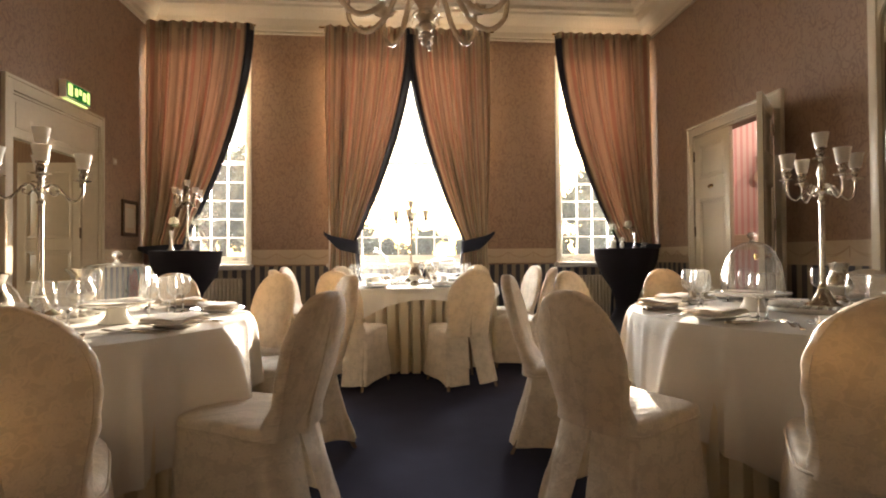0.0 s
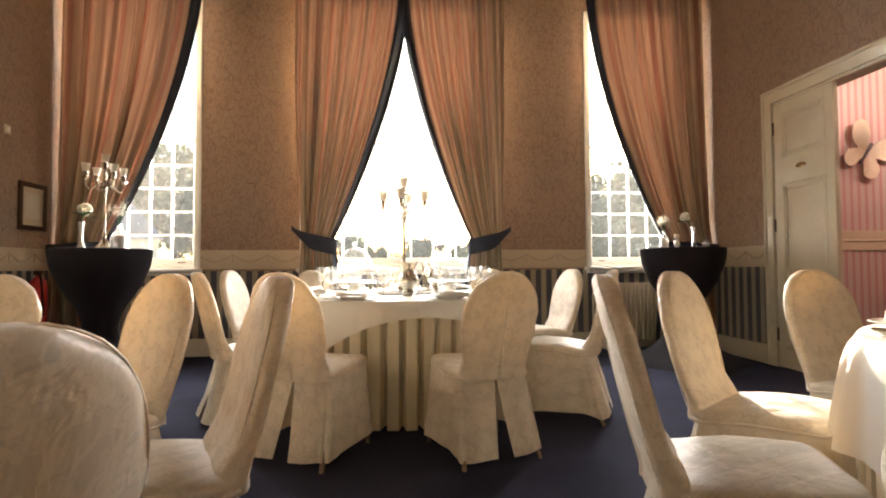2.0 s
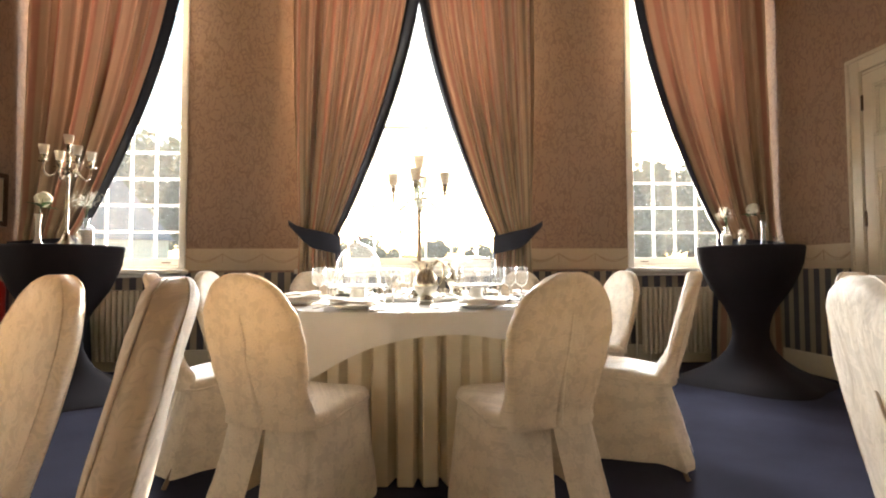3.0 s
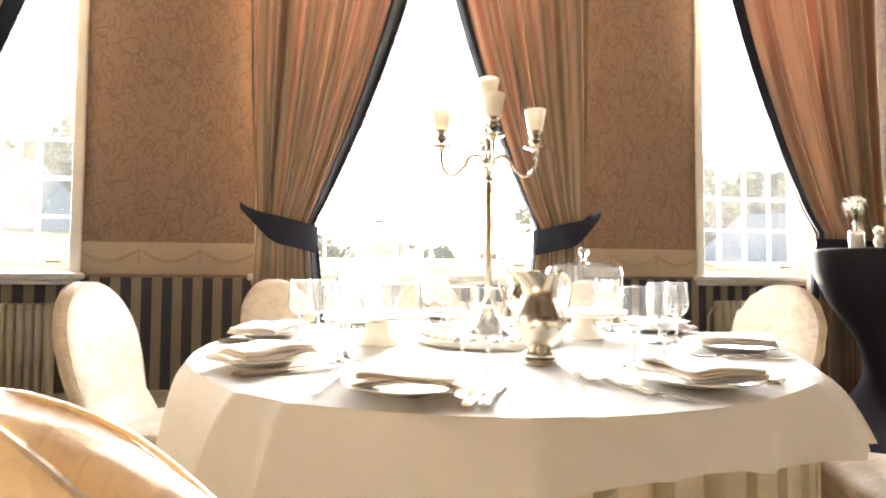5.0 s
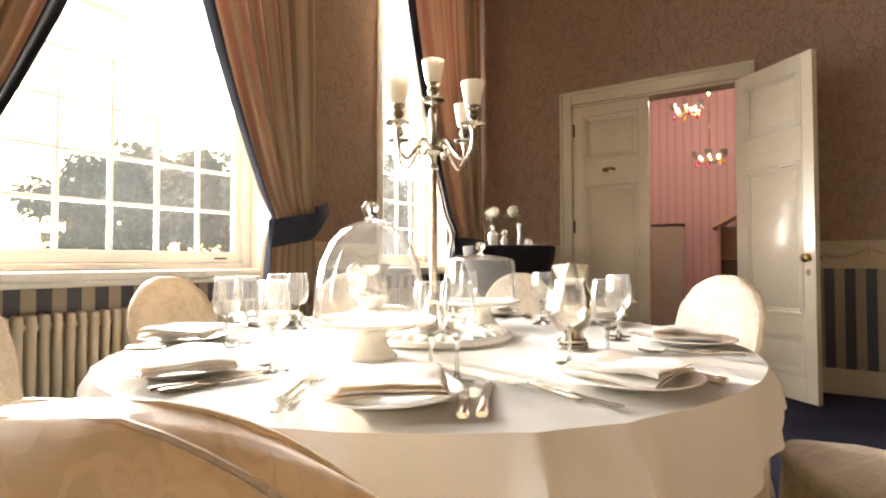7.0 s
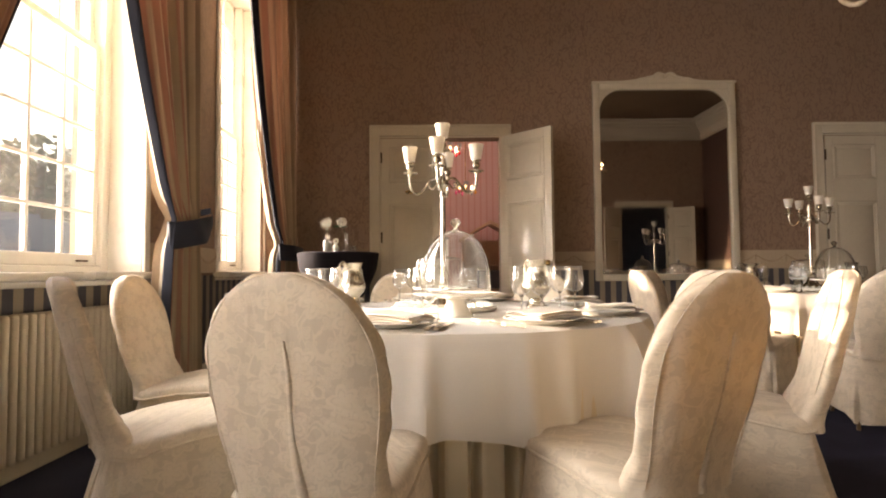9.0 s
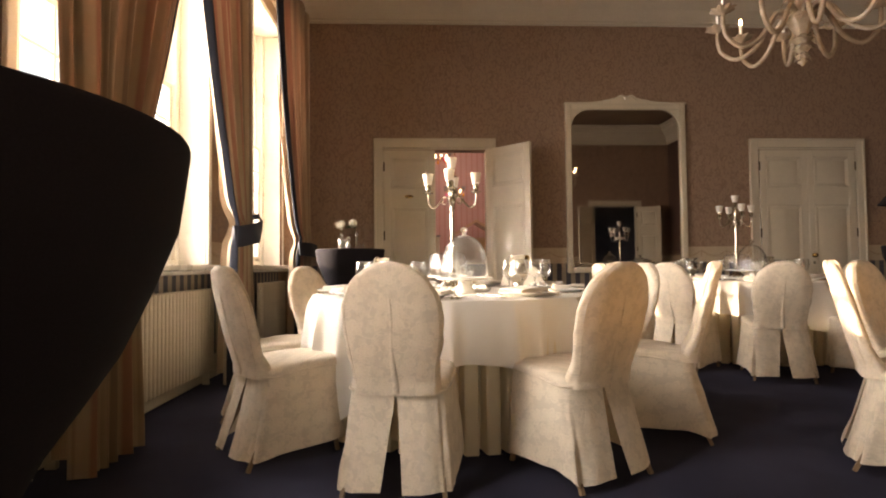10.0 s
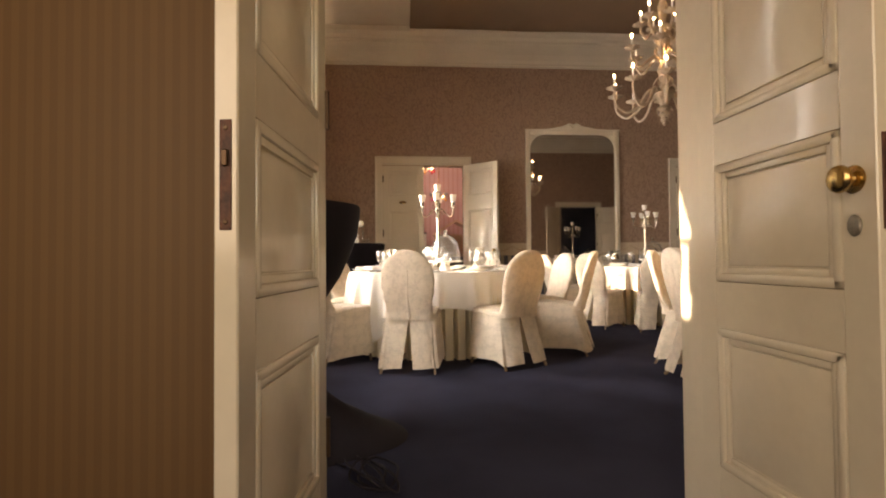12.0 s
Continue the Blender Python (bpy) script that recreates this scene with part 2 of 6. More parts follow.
def damask(name, colour, translucent=0.2):
    """Woven chair-cover cloth: satin flowers and leaves on a duller ground."""
    m, t, out = nodes_of(name)
    co = coords(t)
    sep = t.nodes.new("ShaderNodeSeparateXYZ")
    t.links.new(co, sep.inputs[0])
    flat = t.nodes.new("ShaderNodeCombineXYZ")
    t.links.new(maths(t, "ADD", sep.outputs[0], maths(t, "MULTIPLY", sep.outputs[1], 0.83)), flat.inputs[0])
    t.links.new(sep.outputs[2], flat.inputs[1])

    def blooms(scale, petals, size, shift):
        """Blossoms round scattered centres; 1 inside a petal."""
        mv = t.nodes.new("ShaderNodeVectorMath")
        mv.operation = "MULTIPLY_ADD"
        t.links.new(flat.outputs[0], mv.inputs[0])
        mv.inputs[1].default_value = (scale, scale, scale)
        mv.inputs[2].default_value = (shift, shift * 0.7, 0)
        v = add(t, "ShaderNodeTexVoronoi", Scale=1.0, Randomness=0.7)
        v.voronoi_dimensions = "2D"
        t.links.new(mv.outputs[0], v.inputs["Vector"])
        d = t.nodes.new("ShaderNodeVectorMath")
        d.operation = "SUBTRACT"
        t.links.new(mv.outputs[0], d.inputs[0])
        t.links.new(v.outputs["Position"], d.inputs[1])
        sp = t.nodes.new("ShaderNodeSeparateXYZ")
        t.links.new(d.outputs[0], sp.inputs[0])
        ang = maths(t, "ARCTAN2", sp.outputs[1], sp.outputs[0])
        lobes = maths(t, "ABSOLUTE", maths(t, "SINE", maths(t, "MULTIPLY", ang, petals / 2)))
        rim = maths(t, "MULTIPLY", maths(t, "MULTIPLY_ADD", lobes, 0.45), size)
        rim.node.inputs[0].links[0].from_node.inputs[2].default_value = 0.55
        f = maths(t, "SUBTRACT", rim, v.outputs["Distance"])
        return ramp(t, maths(t, "MULTIPLY", maths(t, "ADD", f, maths(t, "MULTIPLY", noise_at(t, co, 60.0, 2.0), 0.12)), 3.6), ((0.12, (0, 0, 0)), (0.22, (1, 1, 1)), (0.55, (0.9, 0.9, 0.9)), (0.66, (0.25, 0.25, 0.25)), (0.74, (0.2, 0.2, 0.2)), (0.82, (1, 1, 1))))

    big, small = blooms(12.0, 5, 0.44, 0.0), blooms(24.0, 4, 0.4, 3.3)
    vine = add(t, "ShaderNodeTexNoise", Scale=15.0, Detail=1.0, Distortion=1.6)
    t.links.new(co, vine.inputs["Vector"])
    leaf = ramp(t, vine.outputs["Fac"], ((0.535, (0, 0, 0)), (0.55, (0.85, 0.85, 0.85)), (0.6, (0.8, 0.8, 0.8)), (0.615, (0, 0, 0))))
    pat = maths(t, "MAXIMUM", maths(t, "MAXIMUM", big, maths(t, "MULTIPLY", small, 0.6)), leaf)
    weave = noise_at(t, co, 420.0, 2.0)
    cn = add(t, "ShaderNodeTexNoise", Scale=5.5, Detail=4.0, Roughness=0.55, Distortion=0.8)
    t.links.new(co, cn.inputs["Vector"])
    crease = cn.outputs["Fac"]
    soil = noise_at(t, co, 2.2)
    c = mixed(t, pat, tuple(x * 0.83 for x in colour), colour)
    c = mixed(t, maths(t, "MULTIPLY", soil, 0.25), c, tuple(x * 0.8 for x in colour))
    p = add(t, "ShaderNodeBsdfPrincipled", Roughness=0.7, Sheen_Weight=0.2, Specular_IOR_Level=0.3)
    t.links.new(c, p.inputs["Base Color"])
    r = maths(t, "MULTIPLY_ADD", pat, -0.25)
    r.node.inputs[2].default_value = 0.72
    t.links.new(r, p.inputs["Roughness"])
    h = maths(t, "ADD", maths(t, "MULTIPLY", weave, 0.012), maths(t, "MULTIPLY", crease, 1.0))
    t.links.new(bumped(t, h, 0.5, 0.03), p.inputs["Normal"])
    tr = t.nodes.new("ShaderNodeBsdfTranslucent")
    t.links.new(mixed(t, 0.6, c, (0.92, 0.64, 0.3)), tr.inputs[0])
    mx = add(t, "ShaderNodeMixShader", Fac=translucent)
    t.links.new(p.outputs[0], mx.inputs[1])
    t.links.new(tr.outputs[0], mx.inputs[2])
    t.links.new(mx.outputs[0], out.inputs[0])
    return m


def curtain_cloth(name):
    """Cream curtain cloth with muted red and ochre stripes along its length."""
    m, t, out = nodes_of(name)
    uv = coords(t, "UV")
    sep = t.nodes.new("ShaderNodeSeparateXYZ")
    t.links.new(uv, sep.inputs[0])
    f = maths(t, "FRACT", maths(t, "MULTIPLY", sep.outputs[0], 7.0))
    cream, ochre, red, olive = (0.45, 0.35, 0.225), (0.33, 0.24, 0.15), (0.36, 0.185, 0.12), (0.26, 0.2, 0.13)
    c = ramp(t, f, ((0.0, cream), (0.16, cream), (0.19, ochre), (0.27, ochre), (0.3, cream), (0.42, cream), (0.46, red), (0.6, red), (0.64, cream), (0.8, cream), (0.83, olive), (0.95, olive), (1.0, cream)))
    co = coords(t)
    fine = noise_at(t, co, 260.0, 2.0)
    c = mixed(t, maths(t, "MULTIPLY", noise_at(t, co, 3.0), 0.3), c, (0.22, 0.16, 0.095))
    p = add(t, "ShaderNodeBsdfPrincipled", Roughness=0.75, Sheen_Weight=0.2)
    t.links.new(c, p.inputs["Base Color"])
    t.links.new(bumped(t, fine, 0.15, 0.001), p.inputs["Normal"])
    tr = t.nodes.new("ShaderNodeBsdfTranslucent")
    t.links.new(mixed(t, 0.55, c, (0.62, 0.16, 0.08)), tr.inputs[0])
    mx = add(t, "ShaderNodeMixShader", Fac=0.02)
    t.links.new(p.outputs[0], mx.inputs[1])
    t.links.new(tr.outputs[0], mx.inputs[2])
    t.links.new(mx.outputs[0], out.inputs[0])
    return m


PAPER = wallpaper("leaf_wallpaper", (0.355, 0.238, 0.166), (0.25, 0.158, 0.108))
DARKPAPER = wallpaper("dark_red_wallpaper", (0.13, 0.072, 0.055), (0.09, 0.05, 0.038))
STRIPE_X = striped("striped_dado_paper_x", 0, 0.125, (0.4, 0.33, 0.24), (0.035, 0.042, 0.07))
STRIPE_Y = striped("striped_dado_paper_y", 1, 0.125, (0.4, 0.33, 0.24), (0.035, 0.042, 0.07))
BORDER = surface("dado_border_paper", (0.58, 0.46, 0.32), 0.6, vary=0.08)
SWAG = surface("printed_swag", (0.47, 0.345, 0.225), 0.6, vary=0.1)
PAINT = surface("cream_gloss_paint", (0.68, 0.6, 0.46), 0.22, vary=0.05, coarse=2.0, fine=25.0, bump=0.06, coat=0.2)
WHITE = surface("white_window_paint", (0.78, 0.75, 0.68), 0.3, vary=0.05, fine=30.0, bump=0.06)
PLASTER = surface("ceiling_plaster", (0.62, 0.55, 0.44), 0.8, vary=0.06, bump=0.1)
CARPET = surface("navy_carpet", (0.043, 0.044, 0.07), 0.98, vary=0.3, coarse=1.2, fine=380.0, bump=0.7, dist=0.004, spec=0.04)
COVER = damask("ivory_damask", (0.745, 0.645, 0.505), 0.2)
LINEN = surface("white_linen", (0.82, 0.785, 0.715), 0.7, vary=0.05, coarse=3.0, fine=300.0, bump=0.12, dist=0.001, sheen=0.15, translucent=0.3, through_tint=(0.9, 0.66, 0.34))
SKIRT = surface("cream_skirting_cloth", (0.76, 0.67, 0.5), 0.72, vary=0.08, coarse=4.0, fine=300.0, bump=0.15, dist=0.001, sheen=0.2, translucent=0.38, through_tint=(0.95, 0.74, 0.42))
CURTAIN = curtain_cloth("striped_curtain_cloth")
NAVY = surface("navy_velvet", (0.022, 0.024, 0.037), 0.8, vary=0.2, fine=250.0, sheen=0.2, spec=0.2)
BLACK = surface("black_stretch_cloth", (0.024, 0.02, 0.025), 0.9, vary=0.25, fine=300.0, sheen=0.02, spec=0.15)
WOOD = surface("dark_wood", (0.12, 0.07, 0.04), 0.5, vary=0.25, coarse=6.0, fine=60.0)
LEGWOOD = surface("brown_chair_wood", (0.22, 0.14, 0.08), 0.45, vary=0.25, coarse=6.0, fine=60.0)
SILVER = surface("tarnished_silver", (0.6, 0.55, 0.46), 0.22, metal=1.0, vary=0.12, coarse=12.0, fine=80.0, bump=0.05)
BRASS = surface("brass", (0.62, 0.42, 0.17), 0.25, metal=1.0, vary=0.15, coarse=10.0, fine=80.0, bump=0.05)
CHINA = surface("white_china", (0.8, 0.77, 0.7), 0.15, vary=0.03, coarse=6.0, fine=60.0, bump=0.02, coat=0.3)
OPAL = surface("opal_glass", (0.82, 0.76, 0.66), 0.3, vary=0.03, bump=0.02, translucent=0.45)
CLEAR = glass("clear_glass", (0.98, 0.98, 0.97), 0.04, 2.2, 0.8, 0.015)
STEM = solid_glass("solid_glass")
BELL = glass("bell_glass", (0.975, 0.975, 0.965), 0.03, 1.8, 0.75, 0.014)
RIM = glass("glass_rim", (0.95, 0.95, 0.94), 0.04, 2.0, 0.6, 0.12)
PANE = glass("window_glass", (0.98, 0.98, 0.96), 0.01, 0.8, 0.3, 0.004)
MIRROR = surface("mirror_silver", (0.52, 0.48, 0.44), 0.03, metal=1.0, vary=0.02, bump=0.0)
RADIATOR = surface("radiator_enamel", (0.62, 0.55, 0.42), 0.35, vary=0.07, bump=0.05)
IRON = surface("dark_bronze", (0.1, 0.06, 0.035), 0.4, metal=0.8, vary=0.25)
DARKROOM = surface("dark_wall", (0.2, 0.18, 0.23), 0.9, vary=0.2)

# ---------------------------------------------------------------- the room
X0, X1, Y0, Y1 = -3.5, 3.55, -0.6, 8.0
ZC, ZCEIL = 4.22, 4.7


def wall(name, axis, face, back, u0, u1, z1, openings, material):
    """A wall along axis 0 (x) or 1 (y), from its face to its back, with openings (u0, u1, z0, z1) through it."""
    bm = bmesh.new()

    def block(a, b, lo, hi):
        if b - a > 1e-4 and hi - lo > 1e-4:
            d0, d1 = sorted((face, back))
            box(bm, (a, d0, lo) if axis == 0 else (d0, a, lo), (b, d1, hi) if axis == 0 else (d1, b, hi))

    u = u0
    for a, b, lo, hi in sorted(openings):
        block(u, a, 0, z1)
        block(a, b, 0, lo)
        block(a, b, hi, z1)
        u = b
    block(u, u1, 0, z1)
    return tagged(part(name, bm, material, smooth=False), kind="structure")


WINDOWS = ((0.0, 1.08, 7), (-2.82, 0.62, 4), (2.82, 0.62, 4))  # centre, half width, panes across
SILL, HEAD = 0.95, 3.95
# door openings along the side walls
DOOR_E = (5.3, 6.7, 0.0, 2.47)
DOOR_E2 = (0.17, 1.57, 0.0, 2.47)
DOOR_W = (5.352, 6.7, 0.0, 2.5)
DOOR_W2 = (0.3, 1.52, 0.0, 2.5)
wall("wall_north", 0, 8.0, 8.5, X0 - 0.4, X1 + 0.4, ZCEIL, [(c - h, c + h, SILL - 0.03, HEAD) for c, h, _ in WINDOWS], PAPER)
wall("wall_east", 1, X1, X1 + 0.14, Y0 - 0.2, Y1, ZCEIL, [DOOR_E, DOOR_E2], PAPER)
wall("wall_west", 1, X0, X0 - 0.12, Y0 - 0.2, Y1, ZCEIL, [DOOR_W, DOOR_W2], PAPER)
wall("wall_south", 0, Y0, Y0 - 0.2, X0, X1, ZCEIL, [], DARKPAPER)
tagged(part("floor", boxed((-8.35, -1.7, -1.25), (7.1, 8.5, 0.0)), CARPET, smooth=False), kind="structure")
tagged(part("ceiling", boxed((X0 - 0.1, Y0 - 0.1, ZCEIL), (X1 + 0.1, 8.45, ZCEIL + 0.2)), PLASTER, smooth=False), kind="structure")

# rounded corners beside the outer curtains
for sx in (-1, 1):
    bm = bmesh.new()
    r = 0.21
    cx, cy = (X0 + r if sx < 0 else X1 - r), 8.0 - r
    sheet(bm, lambda u, v: (cx + sx * r * math.cos(u * math.pi / 2), cy + r * math.sin(u * math.pi / 2), v * ZC), 10, 2)
    tagged(part("wall_corner_west" if sx < 0 else "wall_corner_east", bm, PAPER), kind="structure")

# cornice all round
bm = bmesh.new()
prof = ((0.0, 4.18), (0.035, 4.18), (0.04, 4.2), (0.03, 4.215), (0.05, 4.23), (0.06, 4.29), (0.1, 4.37), (0.17, 4.44), (0.24, 4.48), (0.25, 4.51), (0.29, 4.53), (0.3, 4.58), (0.36, 4.62), (0.37, 4.7))
rings = []
for d, z in prof:
    rings.append([bm.verts.new(p) for p in ((X0 + d, Y0 + d, z), (X1 - d, Y0 + d, z), (X1 - d, Y1 - d, z), (X0 + d, Y1 - d, z))])
for a, b in zip(rings, rings[1:]):
    for k in range(4):
        bm.faces.new((a[k], a[(k + 1) % 4], b[(k + 1) % 4], b[k]))
tagged(part("cornice", bm, PLASTER, smooth=False), kind="structure")


def runs(u0, u1, gaps):
    """The stretches of u0..u1 left between gaps."""
    out, u = [], u0
    for a, b in sorted(gaps):
        if a > u:
            out.append((u, a))
        u = max(u, b)
    if u1 > u:
        out.append((u, u1))
    return out


# striped dado paper, its border and the baseboards
side_gaps = {"east": [(5.18, 6.82), (0.05, 1.69)], "west": [(5.24, 6.75), (0.18, 1.64)]}
for side, face, s in (("east", X1, -1), ("west", X0, 1)):
    for a, b in runs(Y0, 7.74, side_gaps[side]):
        tagged(part("striped_dado", boxed((min(face, face + s * 0.004), a, 0.16), (max(face, face + s * 0.004), b, 0.94)), STRIPE_Y, smooth=False), kind="structure")
        tagged(part("dado_border", boxed((min(face, face + s * 0.008), a, 0.94), (max(face, face + s * 0.008), b, 1.15)), BORDER, smooth=False), kind="structure")
        tagged(part("baseboard", boxed((min(face, face + s * 0.022), a, 0.0), (max(face, face + s * 0.022), b, 0.19), 0.004, 1), PAINT, smooth=False), kind="structure")
for a, b in ((-3.25, -2.82 + 0.62 - 1.24), (-2.2, -1.08), (1.08, 2.2), (2.82 + 0.62, 3.25)):
    if b > a:
        tagged(part("dado_border", boxed((a, 7.985, 0.94), (b, 8.0, 1.15), 0.003, 1), BORDER, smooth=False), kind="structure")
tagged(part("striped_dado", boxed((-3.25, 7.994, 0.16), (3.25, 8.0, 0.92)), STRIPE_X, smooth=False), kind="structure")
tagged(part("baseboard", boxed((-3.25, 7.97, 0.0), (3.25, 8.0, 0.19), 0.004, 1), PAINT, smooth=False), kind="structure")
for a, b in ((X0, X1),):
    tagged(part("striped_dado", boxed((a, Y0, 0.16), (b, Y0 + 0.004, 0.94)), STRIPE_X, smooth=False), kind="structure")
    tagged(part("dado_border", boxed((a, Y0, 0.94), (b, Y0 + 0.008, 1.15)), BORDER, smooth=False), kind="structure")
    tagged(part("baseboard", boxed((a, Y0, 0.0), (b, Y0 + 0.022, 0.19)), PAINT, smooth=False), kind="structure")


# swags printed in relief along the border
def swags(name, spots):
    bm = bmesh.new()
    for p0, p1, n in spots:
        p0, p1, n = Vector(p0), Vector(p1), Vector(n)
        count = max(1, round((p1 - p0).length / 0.34))
        for k in range(count):
            q0, q1 = p0.lerp(p1, k / count), p0.lerp(p1, (k + 1) / count)
            for sag, r in ((0.07, 0.005), (0.085, 0.0035)):
                sweep(bm, [q0.lerp(q1, i / 10) + n * 0.001 + Vector((0, 0, 0.055 - sag * math.sin(math.pi * i / 10))) for i in range(11)], r, 5)
            sweep(bm, (q0 + n * 0.001 + Vector((0, 0, 0.06)), q0 + n * 0.001 + Vector((0.0, 0, -0.035))), lambda s: 0.007 - 0.004 * s, 5)
    tagged(part(name, bm, SWAG), kind="structure")


swags("dado_swags", [((3.542, a, 1.045), (3.542, b, 1.045), (-1, 0, 0)) for a, b in runs(Y0, 7.74, side_gaps["east"])] + [((-3.492, a, 1.045), (-3.492, b, 1.045), (1, 0, 0)) for a, b in runs(Y0, 7.74, side_gaps["west"])] + [((a, 7.985, 1.045), (b, 7.985, 1.045), (0, -1, 0)) for a, b in ((-2.2, -1.08), (1.08, 2.2))])


# ---------------------------------------------------------------- windows
def window(name, cx, half, across):
    w = tagged(new(name), "tall white sash window with small panes", "window", kind="structure")
    x0, x1, yb = cx - half, cx + half, 8.25
    bm = bmesh.new()
    for a, b in ((x0 + 0.002, x0 + 0.03), (x1 - 0.03, x1 - 0.002)):
        box(bm, (a, 8.004, SILL), (b, 8.44, HEAD - 0.002))
    box(bm, (x0 + 0.03, 8.004, HEAD - 0.03), (x1 - 0.03, 8.44, HEAD - 0.002))
    part("reveal", bm, WHITE, w, smooth=False)
    bm = bmesh.new()
    for a, b in ((x0 - 0.03, x0 + 0.035), (x1 - 0.035, x1 + 0.03)):
        box(bm, (a, 7.975, SILL), (b, 8.0, HEAD + 0.03), 0.006, 1)
    box(bm, (x0 + 0.035, 7.975, HEAD - 0.035), (x1 - 0.035, 8.0, HEAD + 0.03), 0.006, 1)
    part("architrave", bm, WHITE, w, smooth=False)
    bm = boxed((x0 - 0.05, 7.86, SILL - 0.045), (x1 + 0.05, 8.24, SILL), 0.012, 3)
    box(bm, (x0 - 0.03, 7.9, SILL - 0.075), (x1 + 0.03, 8.0, SILL - 0.047), 0.008, 2)
    part("sill", bm, WHITE, w)
    fx0, fx1 = x0 + 0.1, x1 - 0.1
    bm = bmesh.new()
    for a, b in ((x0 + 0.03, fx0), (fx1, x1 - 0.03)):
        box(bm, (a, yb - 0.03, SILL), (b, yb + 0.09, HEAD - 0.03), 0.008, 2)
    box(bm, (fx0, yb - 0.03, SILL), (fx1, yb + 0.09, SILL + 0.04), 0.006, 1)
    part("frame", bm, WHITE, w)
    zm = 2.42
    for k, (za, zb, y) in enumerate(((SILL + 0.04, zm + 0.025, yb), (zm - 0.02, HEAD - 0.03, yb + 0.045))):
        sash = bmesh.new()
        low = 0.075 if k == 0 else 0.045
        for a, b in ((fx0, fx0 + 0.045), (fx1 - 0.045, fx1)):
            box(sash, (a, y, za), (b, y + 0.04, zb), 0.006, 1)
        box(sash, (fx0 + 0.045, y, za), (fx1 - 0.045, y + 0.04, za + low), 0.006, 1)
        box(sash, (fx0 + 0.045, y, zb - 0.045), (fx1 - 0.045, y + 0.04, zb), 0.006, 1)
        s = part("lower_sash" if k == 0 else "upper_sash", sash, WHITE, w)
        rows = 5
        ih = (zb - 0.045 - za - low) / rows
        iw = (fx1 - fx0 - 0.09) / across
        for i in range(1, across):
            x = fx0 + 0.045 + i * iw
            part("glazing_bar", boxed((x - 0.011, y + 0.004, za + low), (x + 0.011, y + 0.036, zb - 0.045), 0.005, 1), WHITE, s)
        for j in range(1, rows):
            z = za + low + j * ih
            part("glazing_bar", boxed((fx0 + 0.045, y + 0.006, z - 0.011), (fx1 - 0.045, y + 0.034, z + 0.011), 0.005, 1), WHITE, s)
        pm = None
        for i in range(across):
            for j in range(rows):
                m = pose(fx0 + 0.045 + (i + 0.5) * iw, y + 0.02, za + low + (j + 0.5) * ih)
                if pm is None:
                    pm = part("pane", boxed((-iw / 2 + 0.008, -0.0015, -ih / 2 + 0.008), (iw / 2 - 0.008, 0.0015, ih / 2 - 0.008)), PANE, s, smooth=False)
                    pm.matrix_basis = m
                    pm.visible_shadow = False
                else:
                    share(pm, "pane", m, s).visible_shadow = False
        if k == 0:
            for x in (fx0 + 0.16, fx1 - 0.16):
                lift = bmesh.new()
                sweep(lift, spline(((x - 0.035, y, za + 0.03), (x - 0.03, y - 0.025, za + 0.03), (x + 0.03, y - 0.025, za + 0.03), (x + 0.035, y, za + 0.03)), 3), 0.006, 6)
                part("sash_lift", lift, IRON, s, "dark metal sash lift")
    return w


for n, (c, h, k) in enumerate(WINDOWS):
    window("window_%d" % (n + 1), c, h, k)


def radiator(x0, x1):
    r = thing("radiator", "cream column radiator under the window", "radiator", "radiators under the windows")
    n = int((x1 - x0) / 0.05)
    for k in range(n):
        x = x0 + (k + 0.5) * (x1 - x0) / n
        if k == 0:
            bm = boxed((-0.019, -0.04, 0.1), (0.019, 0.04, 0.76), 0.016, 3)
            first = part("column", bm, RADIATOR, r)
            first.matrix_basis = pose(x, 7.925, 0)
        else:
            share(first, "column", pose(x, 7.925, 0), r)
    for z in (0.7, 0.16):
        part("header_pipe", sweep(bmesh.new(), ((x0, 7.925, z), (x1, 7.925, z)), 0.018), RADIATOR, r)
    for x in (x0 + 0.08, x1 - 0.08):
        part("foot", boxed((x - 0.012, 7.9, 0.0), (x + 0.012, 7.95, 0.11)), RADIATOR, r)
    bm = sweep(bmesh.new(), ((x0 - 0.06, 7.925, 0.0), (x0 - 0.06, 7.925, 0.64), (x0 - 0.02, 7.925, 0.7), (x0 + 0.02, 7.925, 0.7)), 0.012)
    part("supply_pipe", bm, RADIATOR, r)


radiator(-0.95, 0.95)
radiator(-3.2, -2.28)
radiator(2.28, 3.2)


